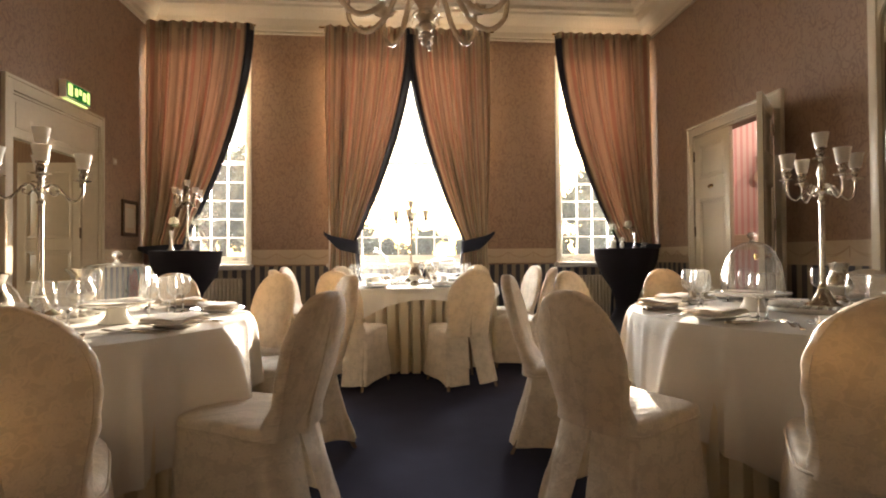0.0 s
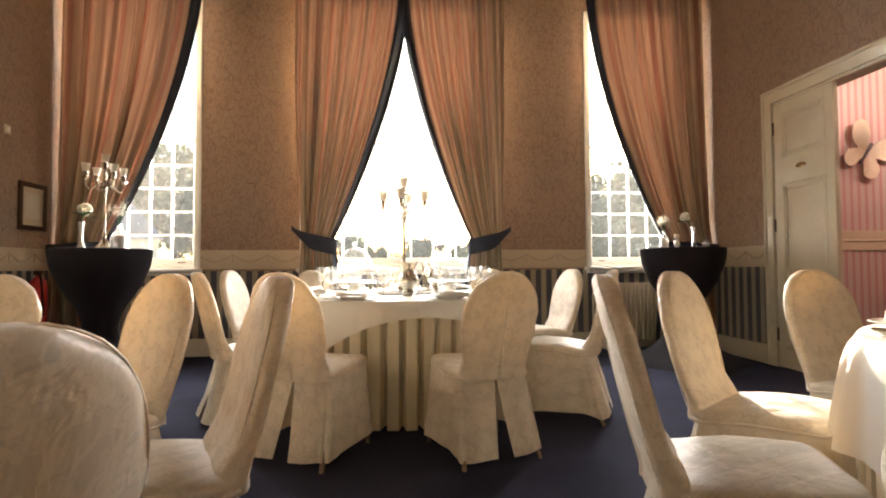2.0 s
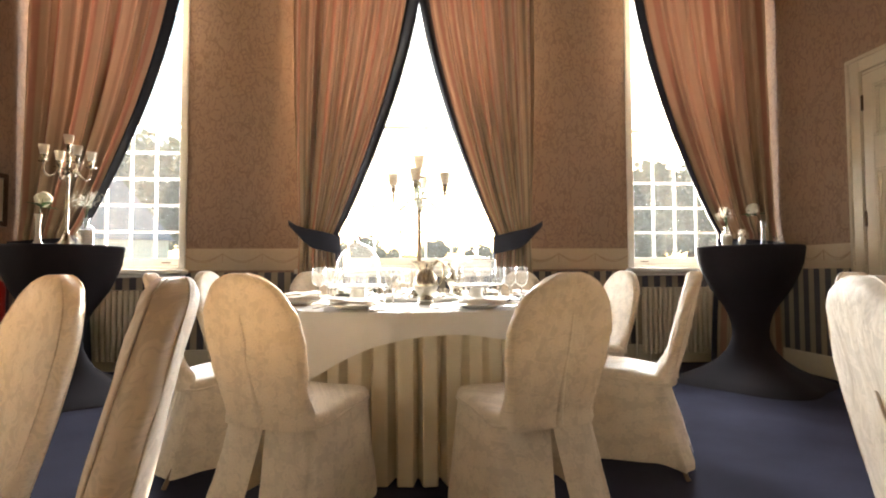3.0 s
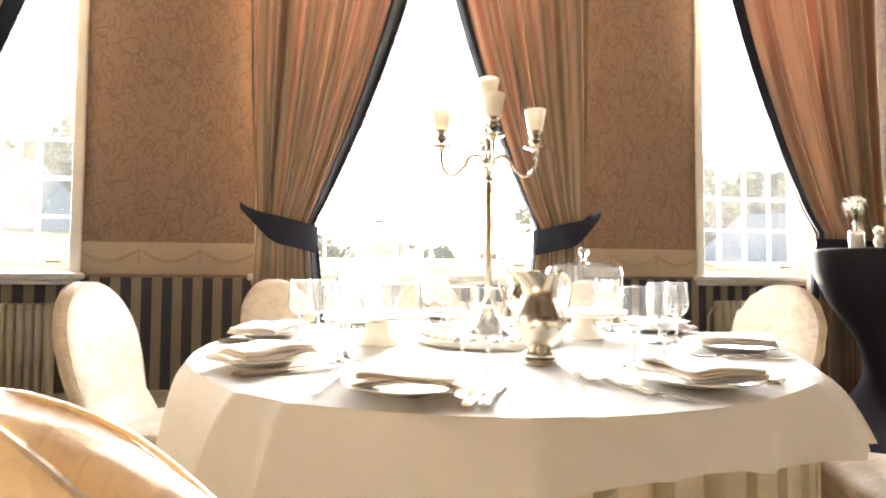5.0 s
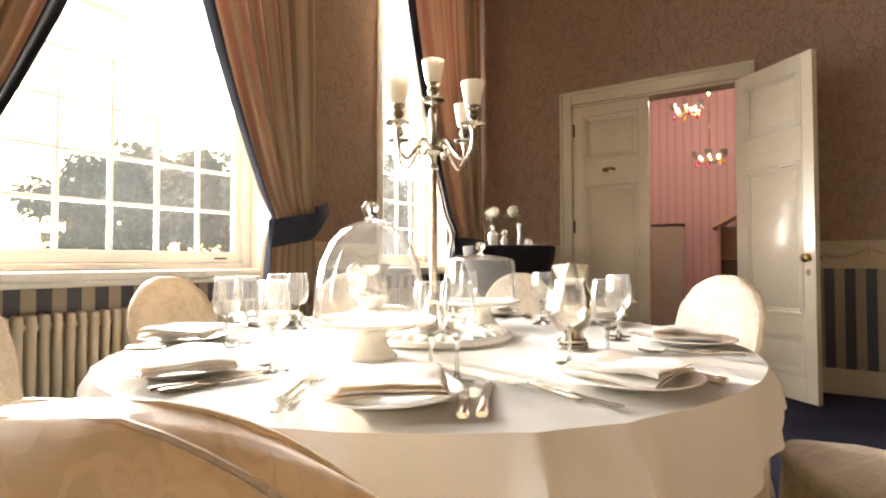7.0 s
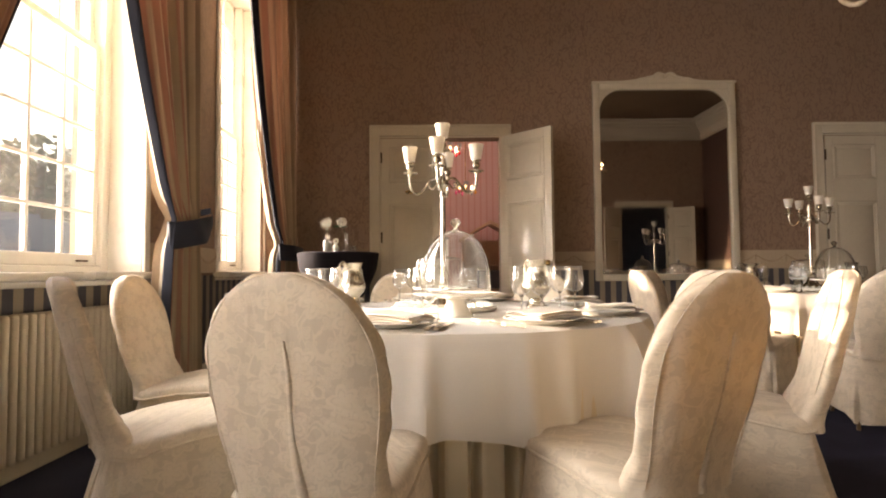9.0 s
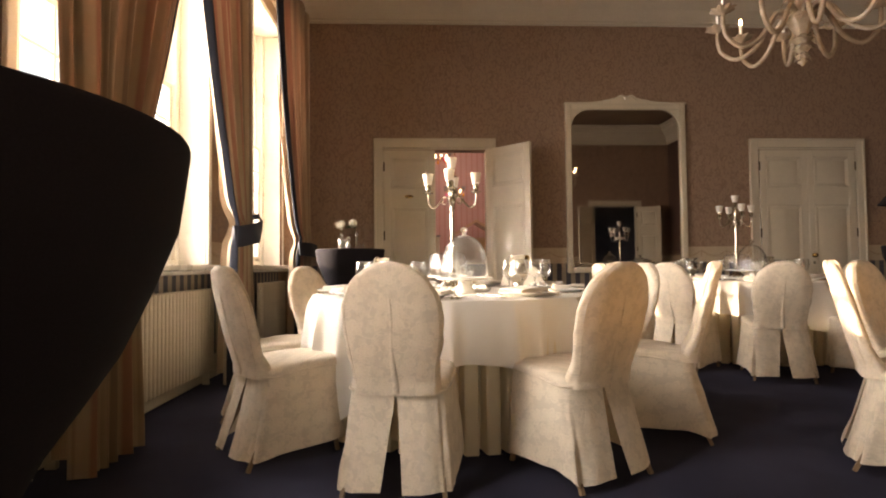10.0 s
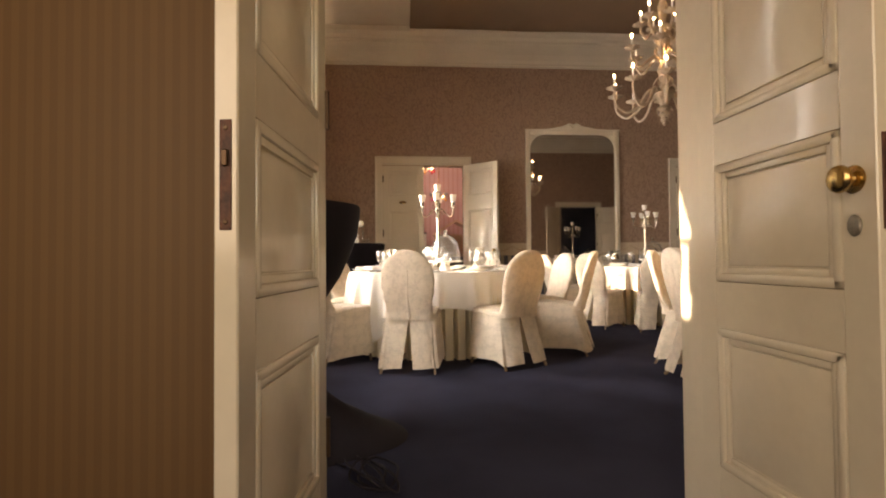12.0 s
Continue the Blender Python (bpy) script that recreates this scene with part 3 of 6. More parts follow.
# ---------------------------------------------------------------- curtains
def curtain(name, outer, inner, tie_out, tie_in, z_tie, label, seed, rise=0.1):
    """A curtain hung from outer to inner at the top, drawn aside to its tie-back."""
    th = thing(name, label, "curtain", "window curtains")
    ztop, y0 = 4.17, 7.67
    sign = 1 if inner > outer else -1
    rng = random.Random(seed)
    ph = [rng.uniform(0, 6.28) for _ in range(6)]
    folds = max(7, int(abs(inner - outer) * 7.5))

    def place(u, v):
        z = ztop - v * (ztop - 0.03)
        if z > z_tie:
            s = (ztop - z) / (ztop - z_tie)
            a = outer + (tie_out - outer) * s ** 3
            b = inner + (tie_in - inner) * s ** 1.7
            amp = 0.045 * (1 - 0.25 * s)
        else:
            s = (z_tie - z) / z_tie
            a = tie_out - sign * 0.05 * math.sin(s * 1.5)
            b = tie_in + sign * 0.1 * math.sin(s * 1.4)
            amp = 0.034 + 0.012 * s
        pinch = math.exp(-(((z - z_tie) / 0.1) ** 2))
        # folds gather towards the outer side as the curtain is drawn aside
        x = a + (b - a) * u
        w = math.sin(2 * math.pi * folds * u + ph[0] + 0.5 * math.sin(3 * u + ph[1]) + 0.25 * math.sin(5 * v + ph[2]))
        w2 = math.sin(2 * math.pi * folds * 0.43 * u + ph[3] + v)
        y = y0 + amp * (1 - 0.5 * pinch) * w + 0.02 * w2 * (1 - pinch) - 0.03 * pinch
        x += 0.012 * math.sin(2 * math.pi * folds * u * 0.5 + ph[4])
        return (x, y, z)

    bm = bmesh.new()
    sheet(bm, lambda u, v: place(u * 0.93, v), 150, 60, uv=True)
    part("drape", bm, CURTAIN, th)
    bm = bmesh.new()
    sheet(bm, lambda u, v: place(0.93 + 0.09 * u, v), 10, 60)
    part("border", bm, NAVY, th, "navy blue border down the edge")
    # gathered heading
    bm = bmesh.new()
    sheet(bm, lambda u, v: (outer + (inner - outer) * u, y0 - 0.015 + 0.03 * math.sin(2 * math.pi * folds * u + ph[0]) * (1 - 0.4 * v), 4.19 - 0.09 * v), 150, 3, uv=True)
    part("heading", bm, CURTAIN, th)
    # narrow unseen strips of uneven height, added behind the front to block light through it
    bm = bmesh.new()
    for k in range(44):
        u0, top_v = rng.uniform(0.0, 0.9), 0.12 + 0.55 * rng.random() ** 0.8
        wide, deep = rng.uniform(0.018, 0.05), rng.uniform(0.045, 0.075)
        sheet(bm, lambda u, v: tuple(Vector(place(u0 + u * wide * (0.15 + 0.85 * smoothstep(0.0, 0.4, v)), top_v + (0.98 - top_v) * v)) + Vector((0, deep, 0))), 3, 22, uv=True)
    tagged(part("light_block_strips", bm, CURTAIN, th), kind="stuff")
    # tie-back: a crescent of velvet, from a hook on the wall down round the cloth
    bm = bmesh.new()
    x_hook, x_low = tie_out - sign * 0.09, tie_in + sign * 0.03

    def band(u, v):
        f = 2 * u if u <= 0.5 else 2 - 2 * u
        x = x_hook + (x_low - x_hook) * f
        z = z_tie + rise - (0.1 + rise) * f ** 0.75 - 0.03 * math.sin(math.pi * f)
        h = 0.022 + 0.062 * smoothstep(0.0, 0.55, f)
        y = y0 - 0.02 + (-0.12 if u <= 0.5 else 0.09) * math.sin(math.pi * min(1.0, 0.08 + 0.92 * f)) ** 0.7
        return (x, y + 0.006 * math.sin(14 * f + 3 * v), z + h * (1 - 2 * v) + 0.004 * math.sin(11 * f))

    sheet(bm, band, 44, 6, close_u=True)
    part("tieback", bm, NAVY, th, "navy blue velvet tie-back")
    return th


curtain("curtain", -1.12, 0.09, -1.04, -0.7, 1.27, "striped red and cream curtain tied aside with a navy band", 1)
curtain("curtain", 1.16, 0.01, 1.1, 0.76, 1.27, "striped red and cream curtain tied aside with a navy band", 2)
curtain("curtain", -3.44, -2.06, -3.455, -2.94, 1.25, "striped curtain drawn to the corner and tied back", 3, -0.07)
curtain("curtain", 3.49, 2.1, 3.505, 2.94, 1.25, "striped curtain drawn to the corner and tied back", 4, -0.07)
bm = bmesh.new()
for a, b in ((-3.5, -2.04), (-1.2, 1.22), (2.06, 3.54)):
    sweep(bm, ((a, 7.73, 4.19), (b, 7.73, 4.19)), 0.012)
tagged(part("curtain_rail", bm, BRASS), "thin brass curtain rail under the cornice", "curtain rail", kind="structure")


# ---------------------------------------------------------------- covered chairs
def make_chair():
    c = thing("banquet_chair", "ivory damask covered banquet chair with rounded back", "chair", "covered banquet chairs")

    def back_y(z):
        if z < 0.45:
            return -0.172
        return -0.172 - 0.125 * ((z - 0.45) / 0.49) ** 0.9

    def half(z):
        """Half the width of the back: narrow at the seat, round at the top."""
        if z < 0.725:
            return 0.176 + 0.03 * smoothstep(0.44, 0.7, z)
        return 0.206 * math.sqrt(max(0.0, 1 - ((z - 0.725) / 0.2195) ** 2))

    def hem(x, y):
        """Height of the seam between seat and skirt: lower behind than in front."""
        return 0.412 + 0.026 * smoothstep(-0.2, 0.05, y)

    zs = [0.405 + 0.021 * k for k in range(20)] + [0.82, 0.838, 0.855, 0.871, 0.886, 0.899, 0.911, 0.921, 0.93, 0.936, 0.941, 0.9435]
    n = 44
    bm = bmesh.new()
    rings = []
    for z in zs:
        w, th = half(z), 0.036 * min(1.0, half(z) / 0.1) ** 0.5
        low = 1 - smoothstep(0.42, 0.56, z)
        ring = []
        for k in range(n):
            a = 2 * math.pi * k / n
            ca, sa_ = math.cos(a), math.sin(a)
            front = smoothstep(-0.2, 0.7, sa_)
            x = (w + 0.03 * low * front) * math.copysign(abs(ca) ** 0.6, ca)
            y = back_y(z) + th * (1 + 0.9 * low * front) * math.copysign(abs(sa_) ** 0.85, sa_) - 0.018 * (1 - (x / 0.22) ** 2)
            y += 0.006 * noise.noise((x * 7 + 3, y * 7, z * 7))
            # creases gather where the cover is pulled in above the seat
            y -= 0.006 * (1 - smoothstep(0.42, 0.62, z)) * noise.noise((x * 11 + 2, sa_, z * 30))
            y += 0.003 * noise.noise((x * 24, sa_ * 2, z * 13 + 5))
            x += 0.0028 * math.sin(64 * z + 5 * sa_) * abs(ca) ** 4 + 0.003 * noise.noise((x * 9, y * 9, z * 12))
            ring.append(bm.verts.new((x, y, z)))
        rings.append(ring)
    for a, b in zip(rings, rings[1:]):
        for k in range(n):
            bm.faces.new((a[k], a[(k + 1) % n], b[(k + 1) % n], b[k]))
    bm.faces.new(rings[-1])
    bm.faces.new(rings[0][::-1])
    back = part("backrest", bm, COVER, c)
    # overlapping placket down the middle of the back
    bm = bmesh.new()

    def placket(u, v):
        z = 0.415 + 0.39 * v
        bulge = 0.007 * math.sin(math.pi * u) ** 0.6 * (1 - 0.6 * v)
        return (0.03 * (u - 0.35) * (1 - 0.75 * v) + 0.004 * math.sin(z * 19), back_y(z) - 0.0535 - bulge, z)

    sheet(bm, placket, 6, 14)
    part("seam", bm, COVER, back, "overlapping seam down the back")
    for s in (-1, 1):
        edge = []
        for q in (-1, 1):
            side = []
            for z in zs[2:-1]:
                w, th = half(z), 0.036 * min(1.0, half(z) / 0.1) ** 0.5
                x = q * w * 0.912
                side.append((x, back_y(z) + s * th * 0.62 - 0.018 * (1 - (x / 0.22) ** 2), z + (0.001 if z > 0.92 else 0)))
            edge += side if q < 0 else side[::-1]
        bm = bmesh.new()
        sweep(bm, edge, 0.0018, 5)
        part("edge_seam", bm, COVER, back, "corded edge seam")
    # seat
    bm = bmesh.new()

    def seat(u, v):
        a = 2 * math.pi * u
        ca, sa_ = math.cos(a), math.sin(a)
        i = int(round(v * 7))
        k = (1, 1.0, 0.99, 0.96, 0.88, 0.7, 0.4, 0.0)[i]
        x = 0.213 * k * math.copysign(abs(ca) ** 0.42, ca)
        y = 0.02 + 0.215 * k * math.copysign(abs(sa_) ** 0.42, sa_)
        z = hem(x, y) + (-0.01, 0.012, 0.024, 0.033, 0.038, 0.041, 0.043, 0.044)[i]
        return (x, y, z + 0.006 * noise.noise((x * 8, y * 8, 1.0)) + 0.003 * noise.noise((x * 22, y * 16, 3.0)))

    sheet(bm, seat, 48, 7, close_u=True)
    part("seat", bm, COVER, c)
    # skirt, spreading to the floor and open down the middle of the back
    bm = bmesh.new()

    def skirt(u, v):
        a = math.pi / 2 + (u - 0.5) * 2 * math.pi
        ca, sa_ = math.cos(a), math.sin(a)
        rear = smoothstep(0.1, 0.9, -sa_)
        x = (0.21 + 0.036 * v) * math.copysign(abs(ca) ** 0.42, ca)
        y = 0.018 + (0.213 + 0.02 * v if sa_ > 0 else 0.205 + 0.098 * v ** 1.15) * math.copysign(abs(sa_) ** 0.42, sa_)
        gap = min(u, 1 - u)
        if gap < 0.125:
            t = 1 - gap / 0.125
            x += (0.003 + 0.04 * v) * t * (1 if u < 0.5 else -1)
        corner = math.exp(-(((abs(ca) - 0.72) / 0.16) ** 2))
        wave = 0.008 * v * math.sin(u * 44 + 1.3) + 0.012 * v * noise.noise((u * 16, v * 2, 4.0)) + 0.014 * v * corner * rear * math.sin(u * 95) + 0.004 * noise.noise((u * 40, v * 5, 9.0)) * (0.3 + v)
        x += wave * ca
        y += wave * sa_
        top = hem(x, y)
        bottom = 0.062 - 0.022 * rear + 0.008 * math.sin(u * 26)
        return (x, y, top + (bottom - top) * v)

    sheet(bm, skirt, 120, 12)
    part("skirt", bm, COVER, c)
    bm = bmesh.new()
    pts = []
    for k in range(49):
        a = -math.pi / 2 + 2 * math.pi * k / 48
        x, y = 0.215 * math.copysign(abs(math.cos(a)) ** 0.42, math.cos(a)), 0.016 + 0.217 * math.copysign(abs(math.sin(a)) ** 0.42, math.sin(a))
        pts.append((x, y, hem(x, y) + 0.003 * math.sin(5 * a)))
    sweep(bm, pts, 0.0055, 6)
    part("piping", bm, COVER, c)
    for sx in (-1, 1):
        for fy, top in ((-0.262, -0.13), (0.19, 0.16)):
            bm = bmesh.new()
            sweep(bm, ((sx * 0.17, top, 0.4), (sx * 0.18, top * 0.7 + fy * 0.3, 0.2), (sx * 0.208, fy, 0.0)), lambda s: 0.017 - 0.005 * s, 4)
            part("leg", bm, LEGWOOD, c, "brown wooden leg")
    return c


chair = make_chair()
TABLES = {"window": (0.0, 6.0), "west": (-1.73, 3.0), "east": (1.935, 2.9)}
# each chair: angle round its table, distance from the table's middle, turn off the straight line
SEATS = {
    "window": ((165, 1.1, 5.7), (126, 1.13, 2.0), (90, 1.14, 1.4), (52, 1.14, 3.0), (13, 1.14, 0.0), (-29.3, 1.185, 1.5), (-72.7, 1.229, 0.0), (-113.8, 1.213, -2.0), (-153.8, 1.1, 1.8)),
    "west": ((91.3, 1.167, 0.0), (59, 1.14, -6.0), (25, 1.14, 0.0), (-20.7, 1.117, 0.0), (-60, 1.14, -3.0), (-97, 1.14, -1.0), (-137, 1.14, 2.0), (-177, 1.14, 3.0), (135, 1.14, -2.0)),
    "east": ((127, 1.17, 1.0), (160, 1.236, -1.0), (-162.3, 1.235, 9.0), (-125, 1.14, 2.0), (90, 1.175, 7.0), (40, 1.14, -2.0), (0, 1.14, 0.0), (-42, 1.14, 3.0), (-84, 1.14, -2.0)),
}
first = True
for key, (tx, ty) in TABLES.items():
    for ang, rr, jitter in SEATS[key]:
        a = radians(ang)
        # the two at the aisle are a little lower than the rest
        tall = 0.97 if (key, ang) in (("west", -20.7), ("east", -162.3)) else 0.993
        m = pose(tx + rr * math.cos(a), ty + rr * math.sin(a), 0, 0, 0, ang + 90 + jitter) @ Matrix.Diagonal((1, 1, tall, 1))
        if first:
            chair.matrix_basis = m
            first = False
        else:
            copy_thing(chair, m)


# ---------------------------------------------------------------- round tables and their cloths
TOP, RT = 0.745, 0.878


def round_table(tx, ty):
    t = thing("round_table", "round banquet table hidden under white and cream cloths", "table", "round dining tables")
    part("tabletop", lathe(bmesh.new(), ((0, TOP - 0.03), (RT - 0.01, TOP - 0.03), (RT, TOP - 0.02), (RT, TOP - 0.008), (RT - 0.01, TOP), (0, TOP)), 64), WOOD, t)
    for k in range(4):
        a = math.pi / 4 + k * math.pi / 2
        part("leg", sweep(bmesh.new(), ((0.5 * math.cos(a), 0.5 * math.sin(a), TOP - 0.03), (0.55 * math.cos(a), 0.55 * math.sin(a), 0.0)), 0.02), WOOD, t)
    t.matrix_basis = pose(tx, ty, 0)
    return t


def under_cloth(seed):
    """Pleated cloth down to the floor."""
    rng = random.Random(seed)
    ph = rng.uniform(0, 6)
    bm = bmesh.new()
    n = 54

    def f(u, v):
        a = 2 * math.pi * u
        q = abs(math.sin(0.5 * n * a + ph + 1.2 * math.sin(2 * a + ph) + 0.6 * math.sin(5 * a)))
        wave = 2 * smoothstep(0.08, 0.62, q) - 1
        r = RT + 0.006 + v ** 0.5 * (0.05 * wave - 0.042) + 0.014 * v * noise.noise((5 * math.cos(a), 5 * math.sin(a), v))
        return (r * math.cos(a), r * math.sin(a), TOP + 0.002 - v * (TOP - 0.012))

    sheet(bm, f, 760, 8, close_u=True)
    return bm


def top_cloth(half, turn, seed, shift, most_at):
    """A square cloth laid over the round top, its corners hanging low in folds."""
    rng = random.Random(seed)
    ph = [rng.uniform(0, 6.28) for _ in range(4)]
    bm = bmesh.new()
    nv_top, nv_drop = 6, 12
    ridges = [(2 * math.pi * (k + rng.uniform(-0.3, 0.3)) / 26, rng.uniform(0.022, 0.06), rng.uniform(0.25, 1.1)) for k in range(26)]

    def f(u, v):
        a = 2 * math.pi * u
        b = (a - turn + math.pi / 4) % (math.pi / 2) - math.pi / 4
        drop = half / math.cos(b) - RT + shift[1] * math.cos(a - shift[0])
        most = most_at[0] + most_at[1] * math.cos(a - shift[0])
        drop = most - math.log1p(math.exp((most - drop) / 0.05)) * 0.05 + 0.012 * math.sin(5 * a + ph[0])
        drop = max(0.05, drop)
        corner = smoothstep(0.3, 0.78, abs(b))
        if v <= 0.4:
            r = (RT - 0.004) * v / 0.4
            return (r * math.cos(a), r * math.sin(a), TOP + 0.012 + 0.0012 * noise.noise((r * 6 * math.cos(a), r * 6 * math.sin(a), seed)))
        s = (v - 0.4) / 0.6
        lo = s * drop
        edge = min(1.0, lo / 0.03)
        r = RT + 0.006 + 0.014 * edge
        fold = math.sin(9 * a + ph[1]) * 0.35
        for ra, rw, rh in ridges:
            da = (a - ra + math.pi) % (2 * math.pi) - math.pi
            fold += rh * math.exp(-((da / rw) ** 2))
        r += s ** 0.6 * (0.012 + 0.075 * fold * min(1.0, drop / 0.3) * (0.7 + 0.5 * corner) + 0.05 * corner * math.cos(8 * (abs(b) - math.pi / 4)))
        return (r * math.cos(a), r * math.sin(a), TOP + 0.012 - 0.01 * edge - lo * (1 - 0.05 * corner))

    sheet(bm, f, 400, nv_top + nv_drop + 4, close_u=True)
    bmesh.ops.remove_doubles(bm, verts=bm.verts, dist=0.0005)
    return bm


for n, (key, (tx, ty)) in enumerate(TABLES.items()):
    round_table(tx, ty)
    o = part("table_skirt", under_cloth(n), SKIRT)
    o.matrix_basis = pose(tx, ty, 0)
    tagged(o, "pleated cream cloth hanging to the carpet round the table", "tablecloth", "under cloths")
    o = part("tablecloth", top_cloth((1.07, 1.6, 1.6)[n], radians((-92, -60, -120)[n]), 10 + n, (radians((133, -85, -95)[n]), (0.148, 0.0, 0.0)[n]), ((0.42, 0.27), (0.37, 0.2), (0.39, 0.2))[n]), LINEN)
    o.matrix_basis = pose(tx, ty, 0)
    tagged(o, "white linen tablecloth with folded corners hanging low", "tablecloth", "top cloths")


# ---------------------------------------------------------------- standing tables in black stretch covers
def bar_table(x, y):
    t = thing("cocktail_table", "high cocktail table in a black stretch cover", "table", "cocktail tables")
    bm = bmesh.new()
    prof = ((0, 1.13), (0.38, 1.13), (0.395, 1.127), (0.4, 1.118), (0.4, 1.105), (0.383, 0.98), (0.345, 0.88), (0.3, 0.78), (0.248, 0.7), (0.2, 0.63), (0.165, 0.56), (0.145, 0.49), (0.135, 0.42), (0.142, 0.35), (0.175, 0.27), (0.24, 0.19), (0.33, 0.12), (0.46, 0.055), (0.57, 0.012), (0.58, 0.002))

    def star(a, z):
        low = 1 - smoothstep(0.05, 0.45, z)
        return low * 0.1 * math.cos(4 * a + 0.6)

    lathe(bm, prof, 64, ripple=star)
    part("cover", bm, BLACK, t)
    bm = lathe(bmesh.new(), ((0, 0.99), (0.045, 0.99), (0.045, 0.05), (0.0, 0.05)), 16)
    part("post", bm, IRON, t)
    part("tabletop", lathe(bmesh.new(), ((0, 1.1), (0.385, 1.1), (0.385, 1.122), (0, 1.122)), 48), BLACK, t)
    t.matrix_basis = pose(x, y, 0)
    return t


bar_table(-2.65, 6.97)
bar_table(2.79, 7.03)
bar_table(2.9, -0.1)


# ---------------------------------------------------------------- doors
RUST = surface("worn_lock_iron", (0.1, 0.042, 0.026), 0.55, metal=0.3, vary=0.5, coarse=30.0, fine=140.0, bump=0.5)
WEST_RAILS, EAST_RAILS = (0.2, 0.63, 0.77, 1.13, 1.26), (0.18, 0.46, 0.6, 1.7, 1.95)


def door_leaf(name, width, height, parent=None, lines=EAST_RAILS):
    """A panelled leaf from x = 0 (hinge) to width, 4.4 cm thick."""
    bm = bmesh.new()
    st, d = 0.09, 0.044
    b0, b1, b2, b3, b4 = lines
    rails = ((0.0, b0), (b1, b2), (b3, b4), (height - 0.1, height))
    box(bm, (0, -d / 2, 0), (st, d / 2, height), 0.003, 1)
    box(bm, (width - st, -d / 2, 0), (width, d / 2, height), 0.003, 1)
    for a, b in rails:
        box(bm, (st, -d / 2, a), (width - st, d / 2, b))
    leaf = part(name, bm, PAINT, parent, smooth=False)
    for (_, a), (b, _) in zip(rails, rails[1:]):
        pb = boxed((st, -0.008, a), (width - st, 0.008, b))
        for s in (-1, 1):
            # raised field and the moulding round it
            box(pb, (st + 0.05, min(0.008 * s, 0.013 * s), a + 0.05), (width - st - 0.05, max(0.008 * s, 0.013 * s), b - 0.05), 0.004, 2)
            for lo, hi in (((st, a), (st + 0.028, b)), ((width - st - 0.028, a), (width - st, b)), ((st, a), (width - st, a + 0.028)), ((st, b - 0.028), (width - st, b))):
                box(pb, (lo[0], min(0.0075 * s, 0.026 * s), lo[1]), (hi[0], max(0.0075 * s, 0.026 * s), hi[1]), 0.009, 2)
            # inner step of the moulding
            e = 0.026
            for lo, hi in (((st + e, a + e), (st + e + 0.02, b - e)), ((width - st - e - 0.02, a + e), (width - st - e, b - e)), ((st + e + 0.02, a + e), (width - st - e - 0.02, a + e + 0.02)), ((st + e + 0.02, b - e - 0.02), (width - st - e - 0.02, b - e))):
                box(pb, (lo[0], min(0.0072 * s, 0.0175 * s), lo[1]), (hi[0], max(0.0072 * s, 0.0175 * s), hi[1]), 0.005, 2)
        part("panel", pb, PAINT, leaf)
    return leaf


KEYPLATE = surface("worn_grey_metal", (0.22, 0.19, 0.15), 0.45, metal=0.7, vary=0.3, coarse=40.0, fine=160.0, bump=0.2)


def hinge(parent, m):
    o = part("hinge", sweep(bmesh.new(), ((0, 0, -0.06), (0, 0, 0.06)), 0.01, 8), IRON, parent, "dark iron hinge")
    o.matrix_basis = m


def knob(parent, x, z, side, material=BRASS):
    bm = lathe(bmesh.new(), ((0, 0), (0.03, 0), (0.031, 0.004), (0.026, 0.009), (0.014, 0.013), (0.0125, 0.028), (0.02, 0.033), (0.028, 0.041), (0.031, 0.051), (0.028, 0.062), (0.019, 0.07), (0.0, 0.073)), 20)
    o = part("knob", bm, material, parent, "round brass door knob")
    o.matrix_basis = pose(x, side * 0.022, z, -90 * side) @ Matrix.Diagonal((1, 1, 0.68, 1))
    bm = lathe(bmesh.new(), ((0, 0), (0.02, 0), (0.021, 0.003), (0.018, 0.006), (0, 0.0075)), 18)
    bm2 = part("keyhole_cover", bm, KEYPLATE, parent, "oval grey keyhole cover")
    bm2.matrix_basis = Matrix.Translation((x, side * 0.022, z - 0.1)) @ pose(0, 0, 0, -90 * side) @ Matrix.Diagonal((0.85, 1.15, 1, 1))


